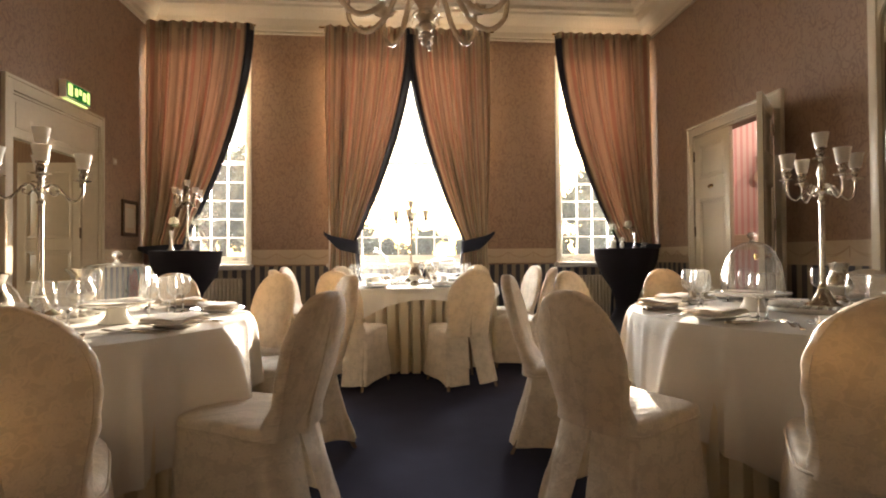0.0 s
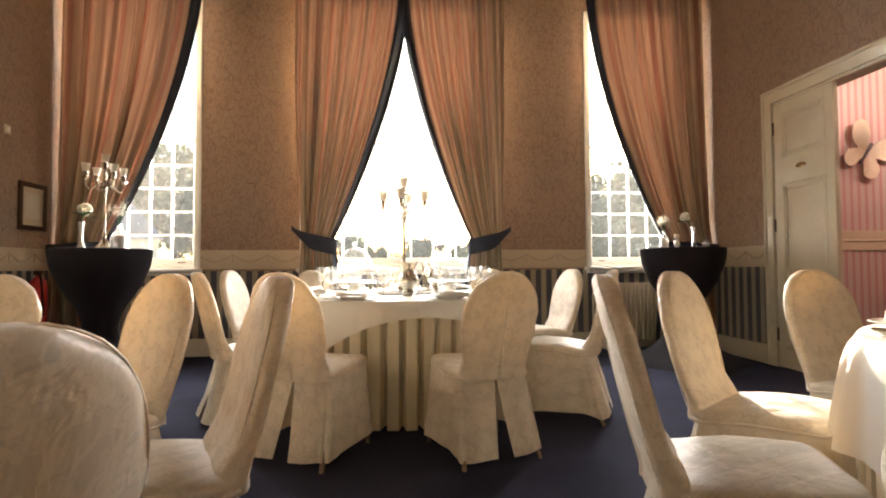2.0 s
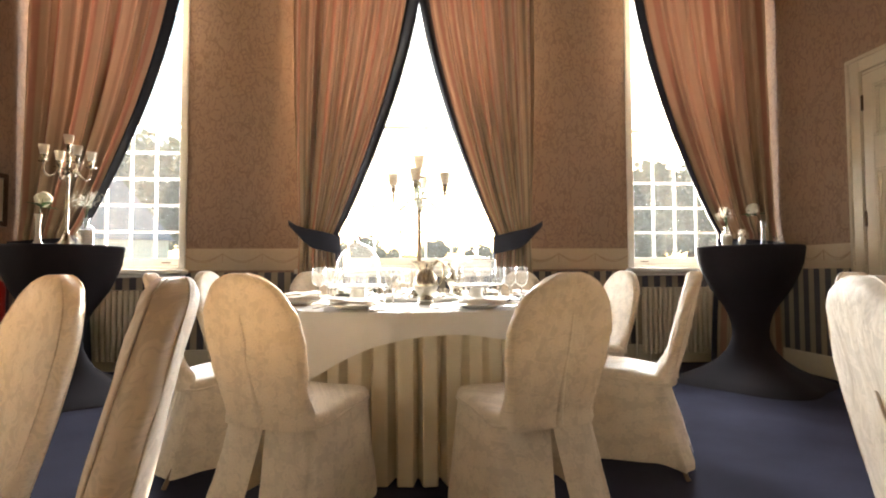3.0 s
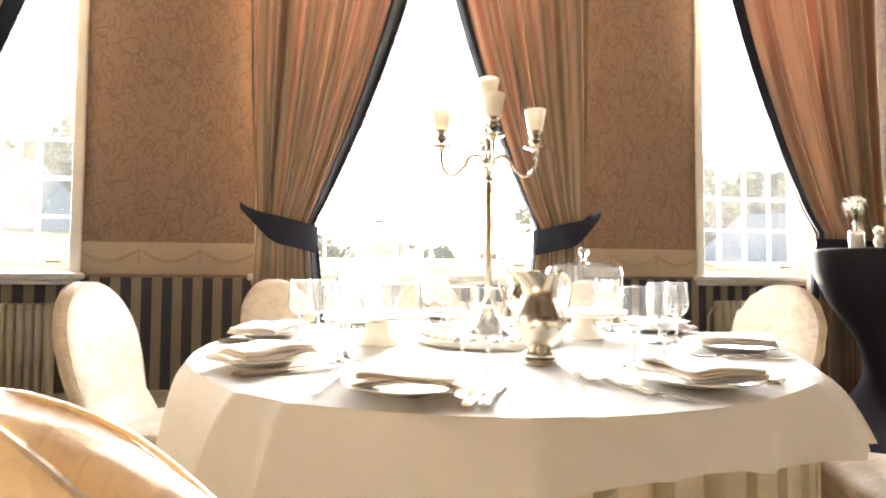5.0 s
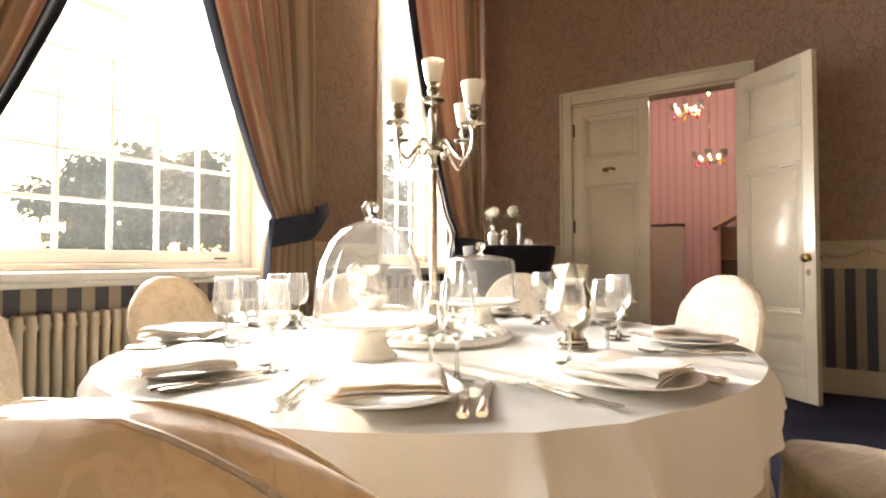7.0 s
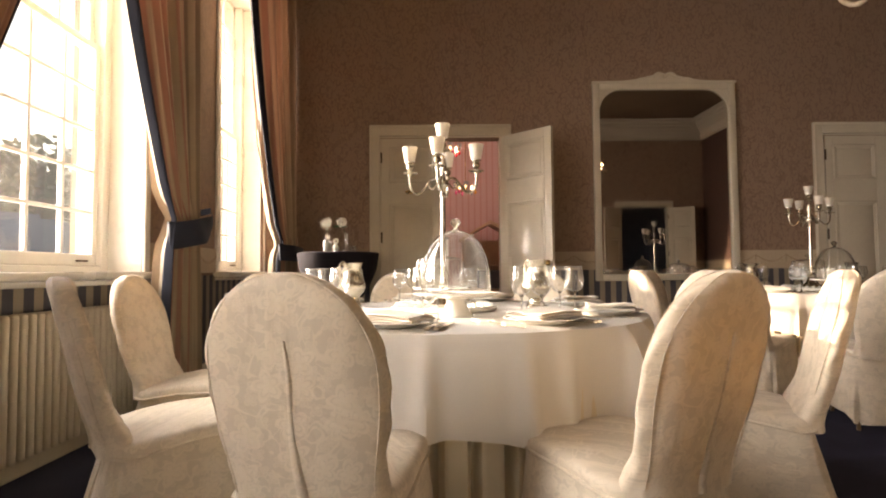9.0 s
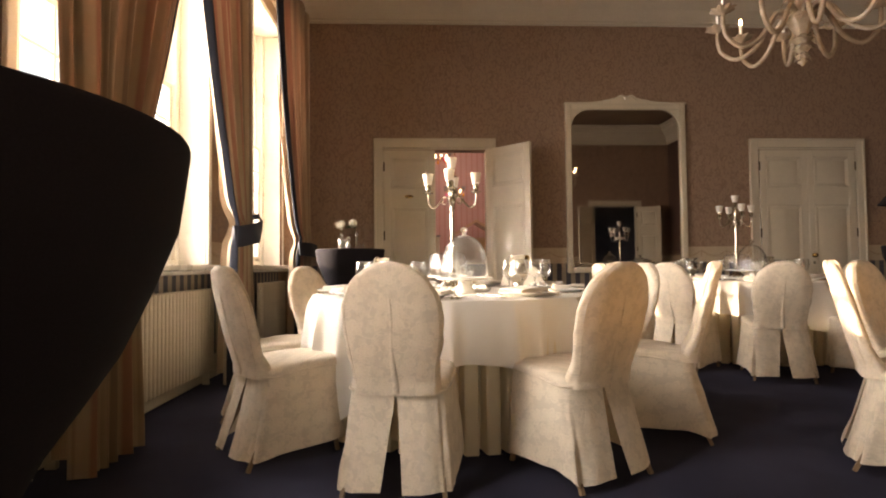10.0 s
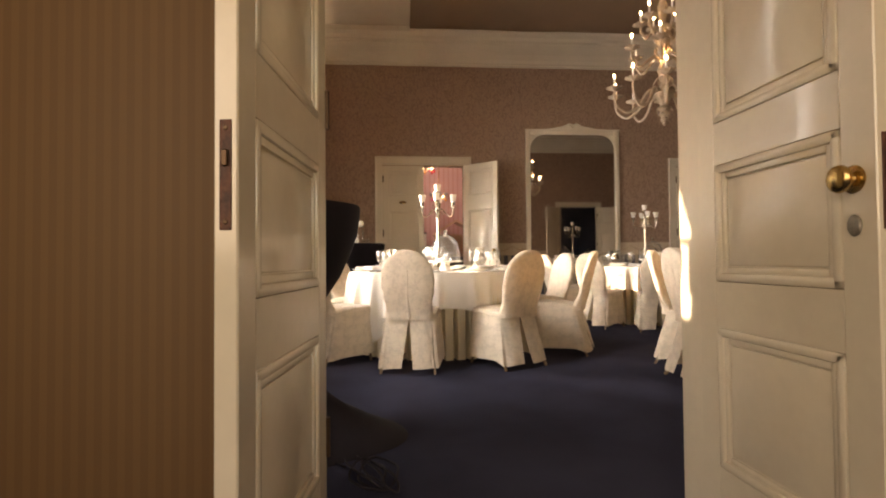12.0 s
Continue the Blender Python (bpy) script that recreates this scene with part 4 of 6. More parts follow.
def door_frame(name, face, inward, y0, y1, top, back, splay=0.0):
    """Architrave and lining round an opening in a side wall."""
    fr = tagged(new(name), "cream painted double door with moulded architrave", "door", kind="structure")
    bm = bmesh.new()
    w = 0.115
    f0, f1 = face, face + inward * 0.03
    lo, hi = min(f0, f1), max(f0, f1)
    g0, g1 = face, face + inward * 0.045
    for a, b in ((y0 - w, y0), (y1 + splay, y1 + w)):
        box(bm, (lo, a, 0), (hi, b, top + w), 0.004, 1)
    box(bm, (lo, y0, top), (hi, y1 + splay, top + w), 0.004, 1)
    lo2, hi2 = min(g0, g1), max(g0, g1)
    box(bm, (lo2, y0 - w - 0.002, 0.0), (hi2, y0 - w + 0.028, top + w + 0.01), 0.008, 2)
    box(bm, (lo2, y1 + w - 0.028, 0.0), (hi2, y1 + w + 0.002, top + w + 0.01), 0.008, 2)
    box(bm, (lo2, y0 - w - 0.002, top + w - 0.02), (hi2, y1 + w + 0.002, top + w + 0.012), 0.008, 2)
    part("architrave", bm, PAINT, fr)
    bm = bmesh.new()
    lo, hi = min(face, back), max(face, back)
    box(bm, (lo - 0.002, y0, 0), (hi + 0.002, y0 + 0.02, top))
    # the other side may open wider towards the hall
    far = [(back, y1 - 0.02), (face, y1 - 0.02 + splay), (face, y1 + splay), (back, y1 + splay)]
    foot = [bm.verts.new((x, y, 0)) for x, y in far]
    head = [bm.verts.new((x, y, top - 0.02)) for x, y in far]
    bm.faces.new(foot[::-1])
    bm.faces.new(head)
    for k in range(4):
        bm.faces.new((foot[k], foot[(k + 1) % 4], head[(k + 1) % 4], head[k]))
    box(bm, (lo - 0.002, y0 + 0.02, top - 0.02), (hi + 0.002, y1 + splay, top))
    bmesh.ops.recalc_face_normals(bm, faces=bm.faces)
    part("lining", bm, PAINT, fr, smooth=False)
    return fr


def hang(frame_ob, width, height, hx, hy, angle, knob_side=0, lock=False, plaque=False, knob_z=1.01, flip=False, lines=EAST_RAILS):
    """A leaf hinged at (hx, hy); angle is the way it runs from its hinge."""
    leaf = door_leaf("leaf", width, height, frame_ob, lines)
    leaf.matrix_basis = pose(hx, hy, 0.008, 0, 0, angle)
    for z in (0.3, 1.32, height - 0.22):
        hinge(leaf, pose(0.0, 0.024 if not flip else -0.024, z))
    if knob_side:
        for s in (1, -1):
            knob(leaf, width - 0.055, knob_z, s)
    if lock:
        o = part("lock_plate", boxed((width - 0.002, -0.011, 0.9), (width + 0.002, 0.011, 1.1), 0.001, 1), RUST, leaf, "worn brown iron lock plate in the edge")
        part("latch_bolt", boxed((width + 0.002, -0.006, 1.015), (width + 0.009, 0.006, 1.045), 0.002, 1), IRON, o)
        for z in (0.915, 1.085):
            part("screw", lathe(bmesh.new(), ((0, 0), (0.005, 0), (0.004, 0.0015), (0, 0.002)), 10), IRON, o).matrix_basis = pose(width + 0.002, 0, z, 0, 90, 0)
    if plaque:
        s = plaque
        bm = bmesh.new()
        lathe(bm, ((0, 0), (0.05, 0), (0.056, 0.004), (0.05, 0.008), (0, 0.009)), 28)
        o = part("name_plate", bm, BRASS, leaf, "small oval brass name plate")
        o.matrix_basis = Matrix.Translation((width * 0.48, s * 0.02, 1.84)) @ pose(0, 0, 0, -90 * s) @ Matrix.Diagonal((1.1, 0.42, 1, 1))
        bm = boxed((-0.035, 0.0, -0.006), (0.035, 0.0012, 0.006))
        o = part("plate_lettering", bm, IRON, leaf, "dark lettering bar")
        o.matrix_basis = pose(width * 0.48, s * 0.0288 - (0.0012 if s < 0 else 0), 1.84)
    return leaf


# east door to the pink room: one leaf shut, the other swung into the room
fr = door_frame("door_1", X1, -1, 5.3, 6.7, 2.5, X1 + 0.14)
hang(fr, 0.68, 2.46, 3.55, 6.68, -90, plaque=-1, flip=True)
hang(fr, 0.68, 2.46, 3.5, 5.31, -90 - 44, knob_side=1)
# east door, shut
fr = door_frame("door_2", X1, -1, 0.17, 1.57, 2.5, X1 + 0.14)
hang(fr, 0.68, 2.46, 3.55, 1.55, -90, flip=True)
hang(fr, 0.68, 2.46, 3.55, 0.19, 90, knob_side=1)
# west door, both leaves swung out into the next room
fr = door_frame("door_3", X0, 1, 5.352, 6.635, 2.52, X0 - 0.12, 0.063)
hang(fr, 0.7, 2.1, -3.63, 6.62, 180 - 4.5, lock=True, lines=WEST_RAILS)
hang(fr, 0.65, 2.1, -3.645, 5.366, 180, knob_side=1, lock=True, lines=WEST_RAILS)
bm = boxed((-3.58, 5.382, 2.12), (-3.512, 6.66, 2.5))
box(bm, (-3.512, 5.382, 2.12), (-3.503, 6.613, 2.165), 0.004, 1)
box(bm, (-3.512, 5.43, 2.21), (-3.505, 6.47, 2.44), 0.003, 1)
part('overdoor_panel', bm, PAINT, fr)
# west door near the back, open on a dark room
fr = door_frame("door_4", X0, 1, 0.3, 1.52, 2.52, X0 - 0.12)
hang(fr, 0.6, 2.46, -3.44, 1.5, 60)
hang(fr, 0.6, 2.46, -3.44, 0.32, -60)


# ---------------------------------------------------------------- the rooms beyond the doors
def room_shell(names, lo, hi, material, floor_material, open_side, other=""):
    """Plain walls that close a room next door; open_side is left to the wall of the hall."""
    t = 0.08
    sides = {
        "w": ((lo[0] - t, lo[1] - t, 0), (lo[0], hi[1] + t, hi[2])),
        "e": ((hi[0], lo[1] - t, 0), (hi[0] + t, hi[1] + t, hi[2])),
        "s": ((lo[0], lo[1] - t, 0), (hi[0], lo[1], hi[2])),
        "n": ((lo[0], hi[1], 0), (hi[0], hi[1] + t, hi[2])),
    }
    for k, (a, b) in sides.items():
        if k not in open_side + other:
            tagged(part("wall_" + names + "_" + k, boxed(a, b), material, smooth=False), kind="structure")
    tagged(part("ceiling_" + names, boxed((lo[0] - t, lo[1] - t, hi[2]), (hi[0] + t, hi[1] + t, hi[2] + t)), PLASTER, smooth=False), kind="structure")


BROWN = striped("brown_striped_paper_y", 1, 0.045, (0.19, 0.1, 0.036), (0.165, 0.085, 0.03))
BROWN_X = striped("brown_striped_paper_x", 0, 0.045, (0.19, 0.1, 0.036), (0.165, 0.085, 0.03))
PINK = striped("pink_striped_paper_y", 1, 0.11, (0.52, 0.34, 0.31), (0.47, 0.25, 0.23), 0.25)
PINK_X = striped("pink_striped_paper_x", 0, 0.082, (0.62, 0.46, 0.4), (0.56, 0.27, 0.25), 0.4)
room_shell("anteroom", (-8.2, 3.4, 0), (-3.62, 8.4, 3.4), BROWN_X, CARPET, "w", "en")
# north and west walls, with unseen openings added for the fill lights
wall("wall_anteroom_n", 0, 8.4, 8.55, -8.2, -3.62, 3.4, [(-7.9, -6.2, 0.9, 2.9)], BROWN_X)
wall("wall_anteroom_w", 1, -8.2, -8.35, 3.3, 8.5, 3.4, [(4.3, 7.3, 0.9, 2.9)], BROWN)
# two fill lights added at those openings to brighten the door leaves
for eye, target, wide, power in (((-8.25, 5.8, 1.9), (-4.0, 5.9, 1.5), 2.9, 9.5), ((-7.05, 8.45, 1.9), (-4.6, 4.0, 1.2), 1.6, 13.0)):
    data = bpy.data.lights.new("anteroom_fill_light", "AREA")
    data.shape, data.size, data.size_y, data.energy, data.color = "RECTANGLE", wide, 1.9, power, (1.0, 0.85, 0.67)
    new("anteroom_fill_light", data).matrix_world = look(eye, target)
for a, b in ((3.4, 5.18), (6.7, 8.4)):
    tagged(part("wall_anteroom_paper", boxed((-3.626, a, 0.0), (-3.62, b, 3.4)), BROWN, smooth=False), kind="structure")
tagged(part("wall_anteroom_paper", boxed((-3.626, 5.18, 2.6), (-3.62, 6.7, 3.4)), BROWN, smooth=False), kind="structure")
room_shell("dark_room", (-6.5, -1.5, 0), (-3.62, 3.0, 3.0), DARKROOM, CARPET, "e")
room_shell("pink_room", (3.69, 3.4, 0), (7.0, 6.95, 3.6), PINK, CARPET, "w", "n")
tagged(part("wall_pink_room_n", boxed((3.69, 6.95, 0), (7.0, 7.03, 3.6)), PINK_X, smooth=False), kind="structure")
bm = boxed((3.69, 6.935, 1.1), (7.0, 6.95, 1.3), 0.004, 1)
box(bm, (3.69, 6.927, 1.19), (7.0, 6.935, 1.21), 0.004, 1)
tagged(part("dado_border", bm, BORDER, smooth=False), kind="structure")


# ---------------------------------------------------------------- mirror on the east wall
def wall_mirror():
    m = thing("wall_mirror", "tall mirror in a cream carved frame with arched crest", "mirror")
    y0, y1, z0, z1 = 2.59, 4.24, 0.81, 3.095
    bm = bmesh.new()
    w = 0.078
    for a, b in ((y0, y0 + w), (y1 - w, y1)):
        box(bm, (3.49, a, z0), (3.55, b, z1), 0.012, 2)
    box(bm, (3.49, y0 + w, z0), (3.55, y1 - w, z0 + w), 0.012, 2)
    box(bm, (3.49, y0 + w, z1 - w), (3.55, y1 - w, z1), 0.012, 2)
    part("frame", bm, PAINT, m)
    # rounded upper corners
    for c, s in ((y0 + w, 1), (y1 - w, -1)):
        bm = bmesh.new()
        r = 0.26
        zz = z1 - w
        pts = [(c, zz)] + [(c + s * (r - r * math.cos(a)), zz - (r - r * math.sin(a))) for a in [math.pi / 2 * k / 8 for k in range(9)]]
        fv = [bm.verts.new((3.505, y, z)) for y, z in pts]
        bv = [bm.verts.new((3.545, y, z)) for y, z in pts]
        bm.faces.new(fv if s > 0 else fv[::-1])
        for k in range(len(pts)):
            q = (fv[k], fv[(k + 1) % len(pts)], bv[(k + 1) % len(pts)], bv[k])
            bm.faces.new(q)
        part("corner_fillet", bm, PAINT, m)
    bm = bmesh.new()
    cy = (y0 + y1) / 2
    top = [(y0 - 0.01 + (y1 - y0 + 0.02) * k / 40) for k in range(41)]
    f = [bm.verts.new((3.48, y, z1 - 0.01)) for y in top]
    g = [bm.verts.new((3.48, y, z1 + 0.015 + 0.085 * math.exp(-(((y - cy) / 0.28) ** 2)))) for y in top]
    h = [bm.verts.new((3.55, v.co.y, v.co.z)) for v in g]
    k2 = [bm.verts.new((3.55, v.co.y, v.co.z)) for v in f]
    for rows in ((f, g), (g, h), (k2, f)):
        for k in range(40):
            bm.faces.new((rows[0][k], rows[0][k + 1], rows[1][k + 1], rows[1][k]))
    part("crest", bm, PAINT, m)
    bm = bmesh.new()
    for s in (-1, 1):
        sweep(bm, spline(((3.475, cy, z1 + 0.08), (3.47, cy + s * 0.08, z1 + 0.1), (3.47, cy + s * 0.16, z1 + 0.05), (3.47, cy + s * 0.28, z1 + 0.04), (3.47, cy + s * 0.34, z1 + 0.015)), 5), lambda q: 0.018 * (1 - 0.6 * q), 8)
    lathe(bm, ((0, -0.03), (0.02, -0.02), (0.028, 0), (0.02, 0.02), (0, 0.03)), 12, (3.475, cy, z1 + 0.07))
    part("carving", bm, PAINT, m)
    part("glass", boxed((3.528, y0 + w - 0.01, z0 + w - 0.01), (3.534, y1 - w + 0.01, z1 - w + 0.01)), MIRROR, m, "old darkened mirror glass", smooth=False)


wall_mirror()


# ---------------------------------------------------------------- candelabra
def make_candelabrum(height=0.87, reach=0.157, cup=0.076):
    """Silver stand with one middle cup and four arms."""
    c = thing("candelabrum", "silver candelabrum with five frosted glass candle cups", "candelabrum", "silver candelabra")
    k = height / 0.87
    base = ((0, 0), (0.075, 0), (0.078, 0.006), (0.07, 0.016), (0.055, 0.026), (0.04, 0.045), (0.03, 0.07), (0.022, 0.085), (0.024, 0.095), (0.016, 0.105), (0.013, 0.12), (0.0, 0.125))
    part("base", lathe(bmesh.new(), [(r * k, z * k) for r, z in base], 28), SILVER, c, "dark tarnished silver foot")
    part("stem", lathe(bmesh.new(), [(r * k, z * k) for r, z in ((0, 0.12), (0.012, 0.12), (0.0115, 0.5), (0.017, 0.505), (0.017, 0.515), (0.011, 0.52), (0.013, 0.545), (0.026, 0.56), (0.026, 0.575), (0.014, 0.585), (0.011, 0.62), (0.02, 0.65), (0.013, 0.69), (0.009, 0.7), (0, 0.705))], 20), SILVER, c)

    def holder(x, y, z):
        bm = lathe(bmesh.new(), [(r * k, q * k) for r, q in ((0, -0.014), (0.01, -0.012), (0.012, -0.004), (0.036, 0.0), (0.038, 0.004), (0.012, 0.008), (0.009, 0.014), (0.019, 0.024), (0.018, 0.034), (0.012, 0.042), (0.022, 0.05), (0.022, 0.056), (0, 0.056))], 18)
        o = part("candle_holder", bm, SILVER, c)
        o.matrix_basis = pose(x, y, z)
        bm = lathe(bmesh.new(), [(r * k, 0.05 * k + q * k * cup / 0.082) for r, q in ((0, 0.004), (0.021, 0.004), (0.024, 0.01), (0.036, 0.082), (0.033, 0.082), (0.022, 0.012), (0, 0.011))], 20)
        g = part("cup", bm, OPAL, o, "frosted white glass cup")
        return o

    holder(0, 0, 0.722 * k)
    for q in range(4):
        a = q * math.pi / 2
        ca, sa_ = math.cos(a), math.sin(a)
        pts = [(r * k * ca, r * k * sa_, z * k) for r, z in ((0.012, 0.565), (0.035, 0.59), (0.06, 0.585), (0.085, 0.55), (0.118, 0.522), (0.147, 0.538), (reach, 0.575), (reach, 0.608))]
        part("arm", sweep(bmesh.new(), spline(pts, 5), 0.0062 * k, 8), SILVER, c)
        sc = [(r * k * ca, r * k * sa_, z * k) for r, z in ((0.03, 0.565), (0.045, 0.545), (0.062, 0.55), (0.062, 0.565), (0.052, 0.565))]
        part("scroll", sweep(bmesh.new(), spline(sc, 4), 0.004 * k, 6), SILVER, c)
        holder(reach * k * ca, reach * k * sa_, 0.618 * k)
    return c


# ---------------------------------------------------------------- tableware
def make_glass():
    g = thing("wine_glass", "clear empty wine glass on a thin stem", "wine glass", "wine glasses")
    part("bowl", lathe(bmesh.new(), ((0.0, 0.086), (0.012, 0.0875), (0.023, 0.0925), (0.0315, 0.1025), (0.0368, 0.116), (0.0388, 0.131), (0.0378, 0.151), (0.0348, 0.172), (0.0315, 0.194)), 28), CLEAR, g)
    part("rim", lathe(bmesh.new(), ((0.0315, 0.1933), (0.0324, 0.1943), (0.0315, 0.1953), (0.0306, 0.1943), (0.0315, 0.1933)), 28), RIM, g)
    part("stem", lathe(bmesh.new(), ((0.0, 0.004), (0.009, 0.005), (0.0048, 0.014), (0.004, 0.05), (0.0048, 0.08), (0.011, 0.0872), (0.0, 0.0885)), 12), STEM, g)
    part("foot", lathe(bmesh.new(), ((0, 0), (0.034, 0), (0.0345, 0.0015), (0.02, 0.003), (0.006, 0.006)), 24), STEM, g)
    return g


def make_plate():
    p = part("plate", lathe(bmesh.new(), ((0, 0.0), (0.07, 0.0), (0.078, 0.003), (0.095, 0.012), (0.132, 0.019), (0.135, 0.021), (0.133, 0.023), (0.094, 0.016), (0.074, 0.007), (0, 0.006)), 40), CHINA)
    return tagged(p, "round white china dinner plate on the tablecloth", "plate", "dinner plates")


def make_napkin(seed):
    """A square of linen folded over twice, its rounded fold to one side and its loose edges fanned a little."""
    rng = random.Random(seed)
    n = thing("napkin", "folded white linen napkin laid over the plate", "napkin", "folded napkins")
    w, d = 0.21, 0.172

    def fold(z0, gap, slip, wide):
        """One fold: a flat under layer, a round turn and an upper layer."""
        bm = bmesh.new()
        ph = rng.uniform(0, 6)
        run = []
        for k in range(9):
            run.append((-wide / 2 + slip + (wide - slip) * k / 8, 0.0))
        for k in range(1, 6):
            a = -math.pi / 2 + math.pi * k / 6
            run.append((wide / 2 + gap / 2 * math.cos(a), gap / 2 + gap / 2 * math.sin(a)))
        for k in range(9):
            run.append((wide / 2 - (wide - 0.01) * k / 8, gap))

        def place(u, v, lift=0.0):
            x, z = run[min(len(run) - 1, int(round(u * (len(run) - 1))))]
            y = (v - 0.5) * d
            r = math.hypot(x, y)
            z += z0 + 0.005 * math.sin(17 * x + ph) * (0.3 + v) + 0.003 * math.sin(40 * y + 2 * ph) + 0.004 * noise.noise((x * 18, y * 18, seed + z0 * 90)) - 0.09 * max(0.0, r - 0.085)
            return (x + 0.003 * noise.noise((y * 25, z0, ph)), y + 0.003 * noise.noise((x * 25, z0, ph)), z + lift)

        steps = len(run) - 1
        outer = sheet(bm, place, steps, 10)
        inner = sheet(bm, lambda u, v: place(u, v, 0.0025), steps, 10)
        for i in range(steps):
            for q in (0, 10):
                bm.faces.new((outer[q][i], outer[q][i + 1], inner[q][i + 1], inner[q][i]))
        for q in range(10):
            for i in (0, steps):
                bm.faces.new((outer[q][i], outer[q + 1][i], inner[q + 1][i], inner[q][i]))
        bmesh.ops.recalc_face_normals(bm, faces=bm.faces)
        return bm

    part("lower_fold", fold(0.0235, 0.007, 0.02, w), LINEN, n)
    part("upper_fold", fold(0.0335, 0.009, 0.03, w - 0.02), LINEN, n)
    return n


def make_fork():
    bm = bmesh.new()
    # handle
    pts = spline(((0, 0.0, 0.004), (0, 0.03, 0.004), (0, 0.08, 0.006), (0, 0.115, 0.009), (0, 0.135, 0.006), (0, 0.15, 0.004)), 4)
    w = (0.0075, 0.009, 0.0085, 0.0075, 0.006, 0.005, 0.0042, 0.0038, 0.0035, 0.0033, 0.0032, 0.0032, 0.0034, 0.004, 0.005, 0.007, 0.009, 0.0105, 0.0115, 0.012, 0.012)
    rows = []
    for p, ww in zip(pts, w):
        rows.append([bm.verts.new((p.x + sx * ww, p.y, p.z + sz * 0.0016)) for sx, sz in ((-1, -1), (1, -1), (1, 1), (-1, 1))])
    for a, b in zip(rows, rows[1:]):
        for k in range(4):
            bm.faces.new((a[k], a[(k + 1) % 4], b[(k + 1) % 4], b[k]))
    bm.faces.new(rows[0])
    for k in range(4):
        x = -0.0105 + 0.007 * k
        sweep(bm, ((x, 0.148, 0.004), (x, 0.17, 0.004), (x, 0.198, 0.01)), lambda s: 0.0023 - 0.0008 * s, 5)
    return tagged(part("fork", bm, SILVER), "silver fork with a decorated handle", "fork", "silver cutlery")


def make_knife():
    k = thing("knife", "silver table knife with a broad handle", "knife", "silver cutlery")
    bm = bmesh.new()
    sec = ((0.0, 0.0085, 0.0045), (0.012, 0.0105, 0.006), (0.04, 0.0085, 0.0055), (0.075, 0.0065, 0.005), (0.1, 0.0075, 0.005), (0.104, 0.0055, 0.004))
    rows = []
    for y, w, h in sec:
        rows.append([bm.verts.new((w * math.cos(q), y, 0.006 + h * math.sin(q))) for q in [2 * math.pi * i / 10 for i in range(10)]])
    for a, b in zip(rows, rows[1:]):
        for i in range(10):
            bm.faces.new((a[i], a[(i + 1) % 10], b[(i + 1) % 10], b[i]))
    bm.faces.new(rows[0][::-1])
    bm.faces.new(rows[-1])
    part("handle", bm, SILVER, k)
    bm = bmesh.new()
    out = ((-0.008, 0.103), (-0.009, 0.16), (-0.007, 0.205), (0.002, 0.225), (0.008, 0.2), (0.008, 0.103))
    a = [bm.verts.new((x, y, 0.0065)) for x, y in out]
    b = [bm.verts.new((x, y, 0.005)) for x, y in out]
    bm.faces.new(a[::-1])
    bm.faces.new(b)
    for i in range(6):
        bm.faces.new((a[i], a[(i + 1) % 6], b[(i + 1) % 6], b[i]))
    part("blade", bm, SILVER, k)
    return k


def make_jug():
    j = thing("pitcher", "polished silver water pitcher on a ringed foot", "pitcher", "silver pitchers")
    bm = lathe(bmesh.new(), ((0, 0), (0.046, 0), (0.047, 0.006), (0.044, 0.01), (0.046, 0.015), (0.041, 0.02), (0.042, 0.026), (0.034, 0.033), (0.032, 0.045), (0.045, 0.06), (0.062, 0.082), (0.068, 0.105), (0.062, 0.13), (0.048, 0.155), (0.041, 0.175), (0.042, 0.195), (0.05, 0.218), (0.052, 0.224), (0.048, 0.223), (0.039, 0.195), (0.037, 0.17), (0.0, 0.1)), 36)
    for v in bm.verts:
        if v.co.z > 0.17 and v.co.x < 0:
            t = smoothstep(0.17, 0.224, v.co.z) * smoothstep(0.0, 0.05, -v.co.x)
            v.co.x -= 0.03 * t * (1 - abs(v.co.y) / 0.06)
            v.co.y *= 1 - 0.28 * t
            v.co.z += 0.006 * t
    part("body", bm, SILVER, j)
    pts = spline(((0.046, 0, 0.205), (0.07, 0, 0.228), (0.098, 0, 0.205), (0.1, 0, 0.16), (0.085, 0, 0.115), (0.06, 0, 0.095)), 6)
    part("handle", sweep(bmesh.new(), pts, lambda s: 0.0055 + 0.002 * math.sin(6.28 * s), 8), SILVER, j)
    return j


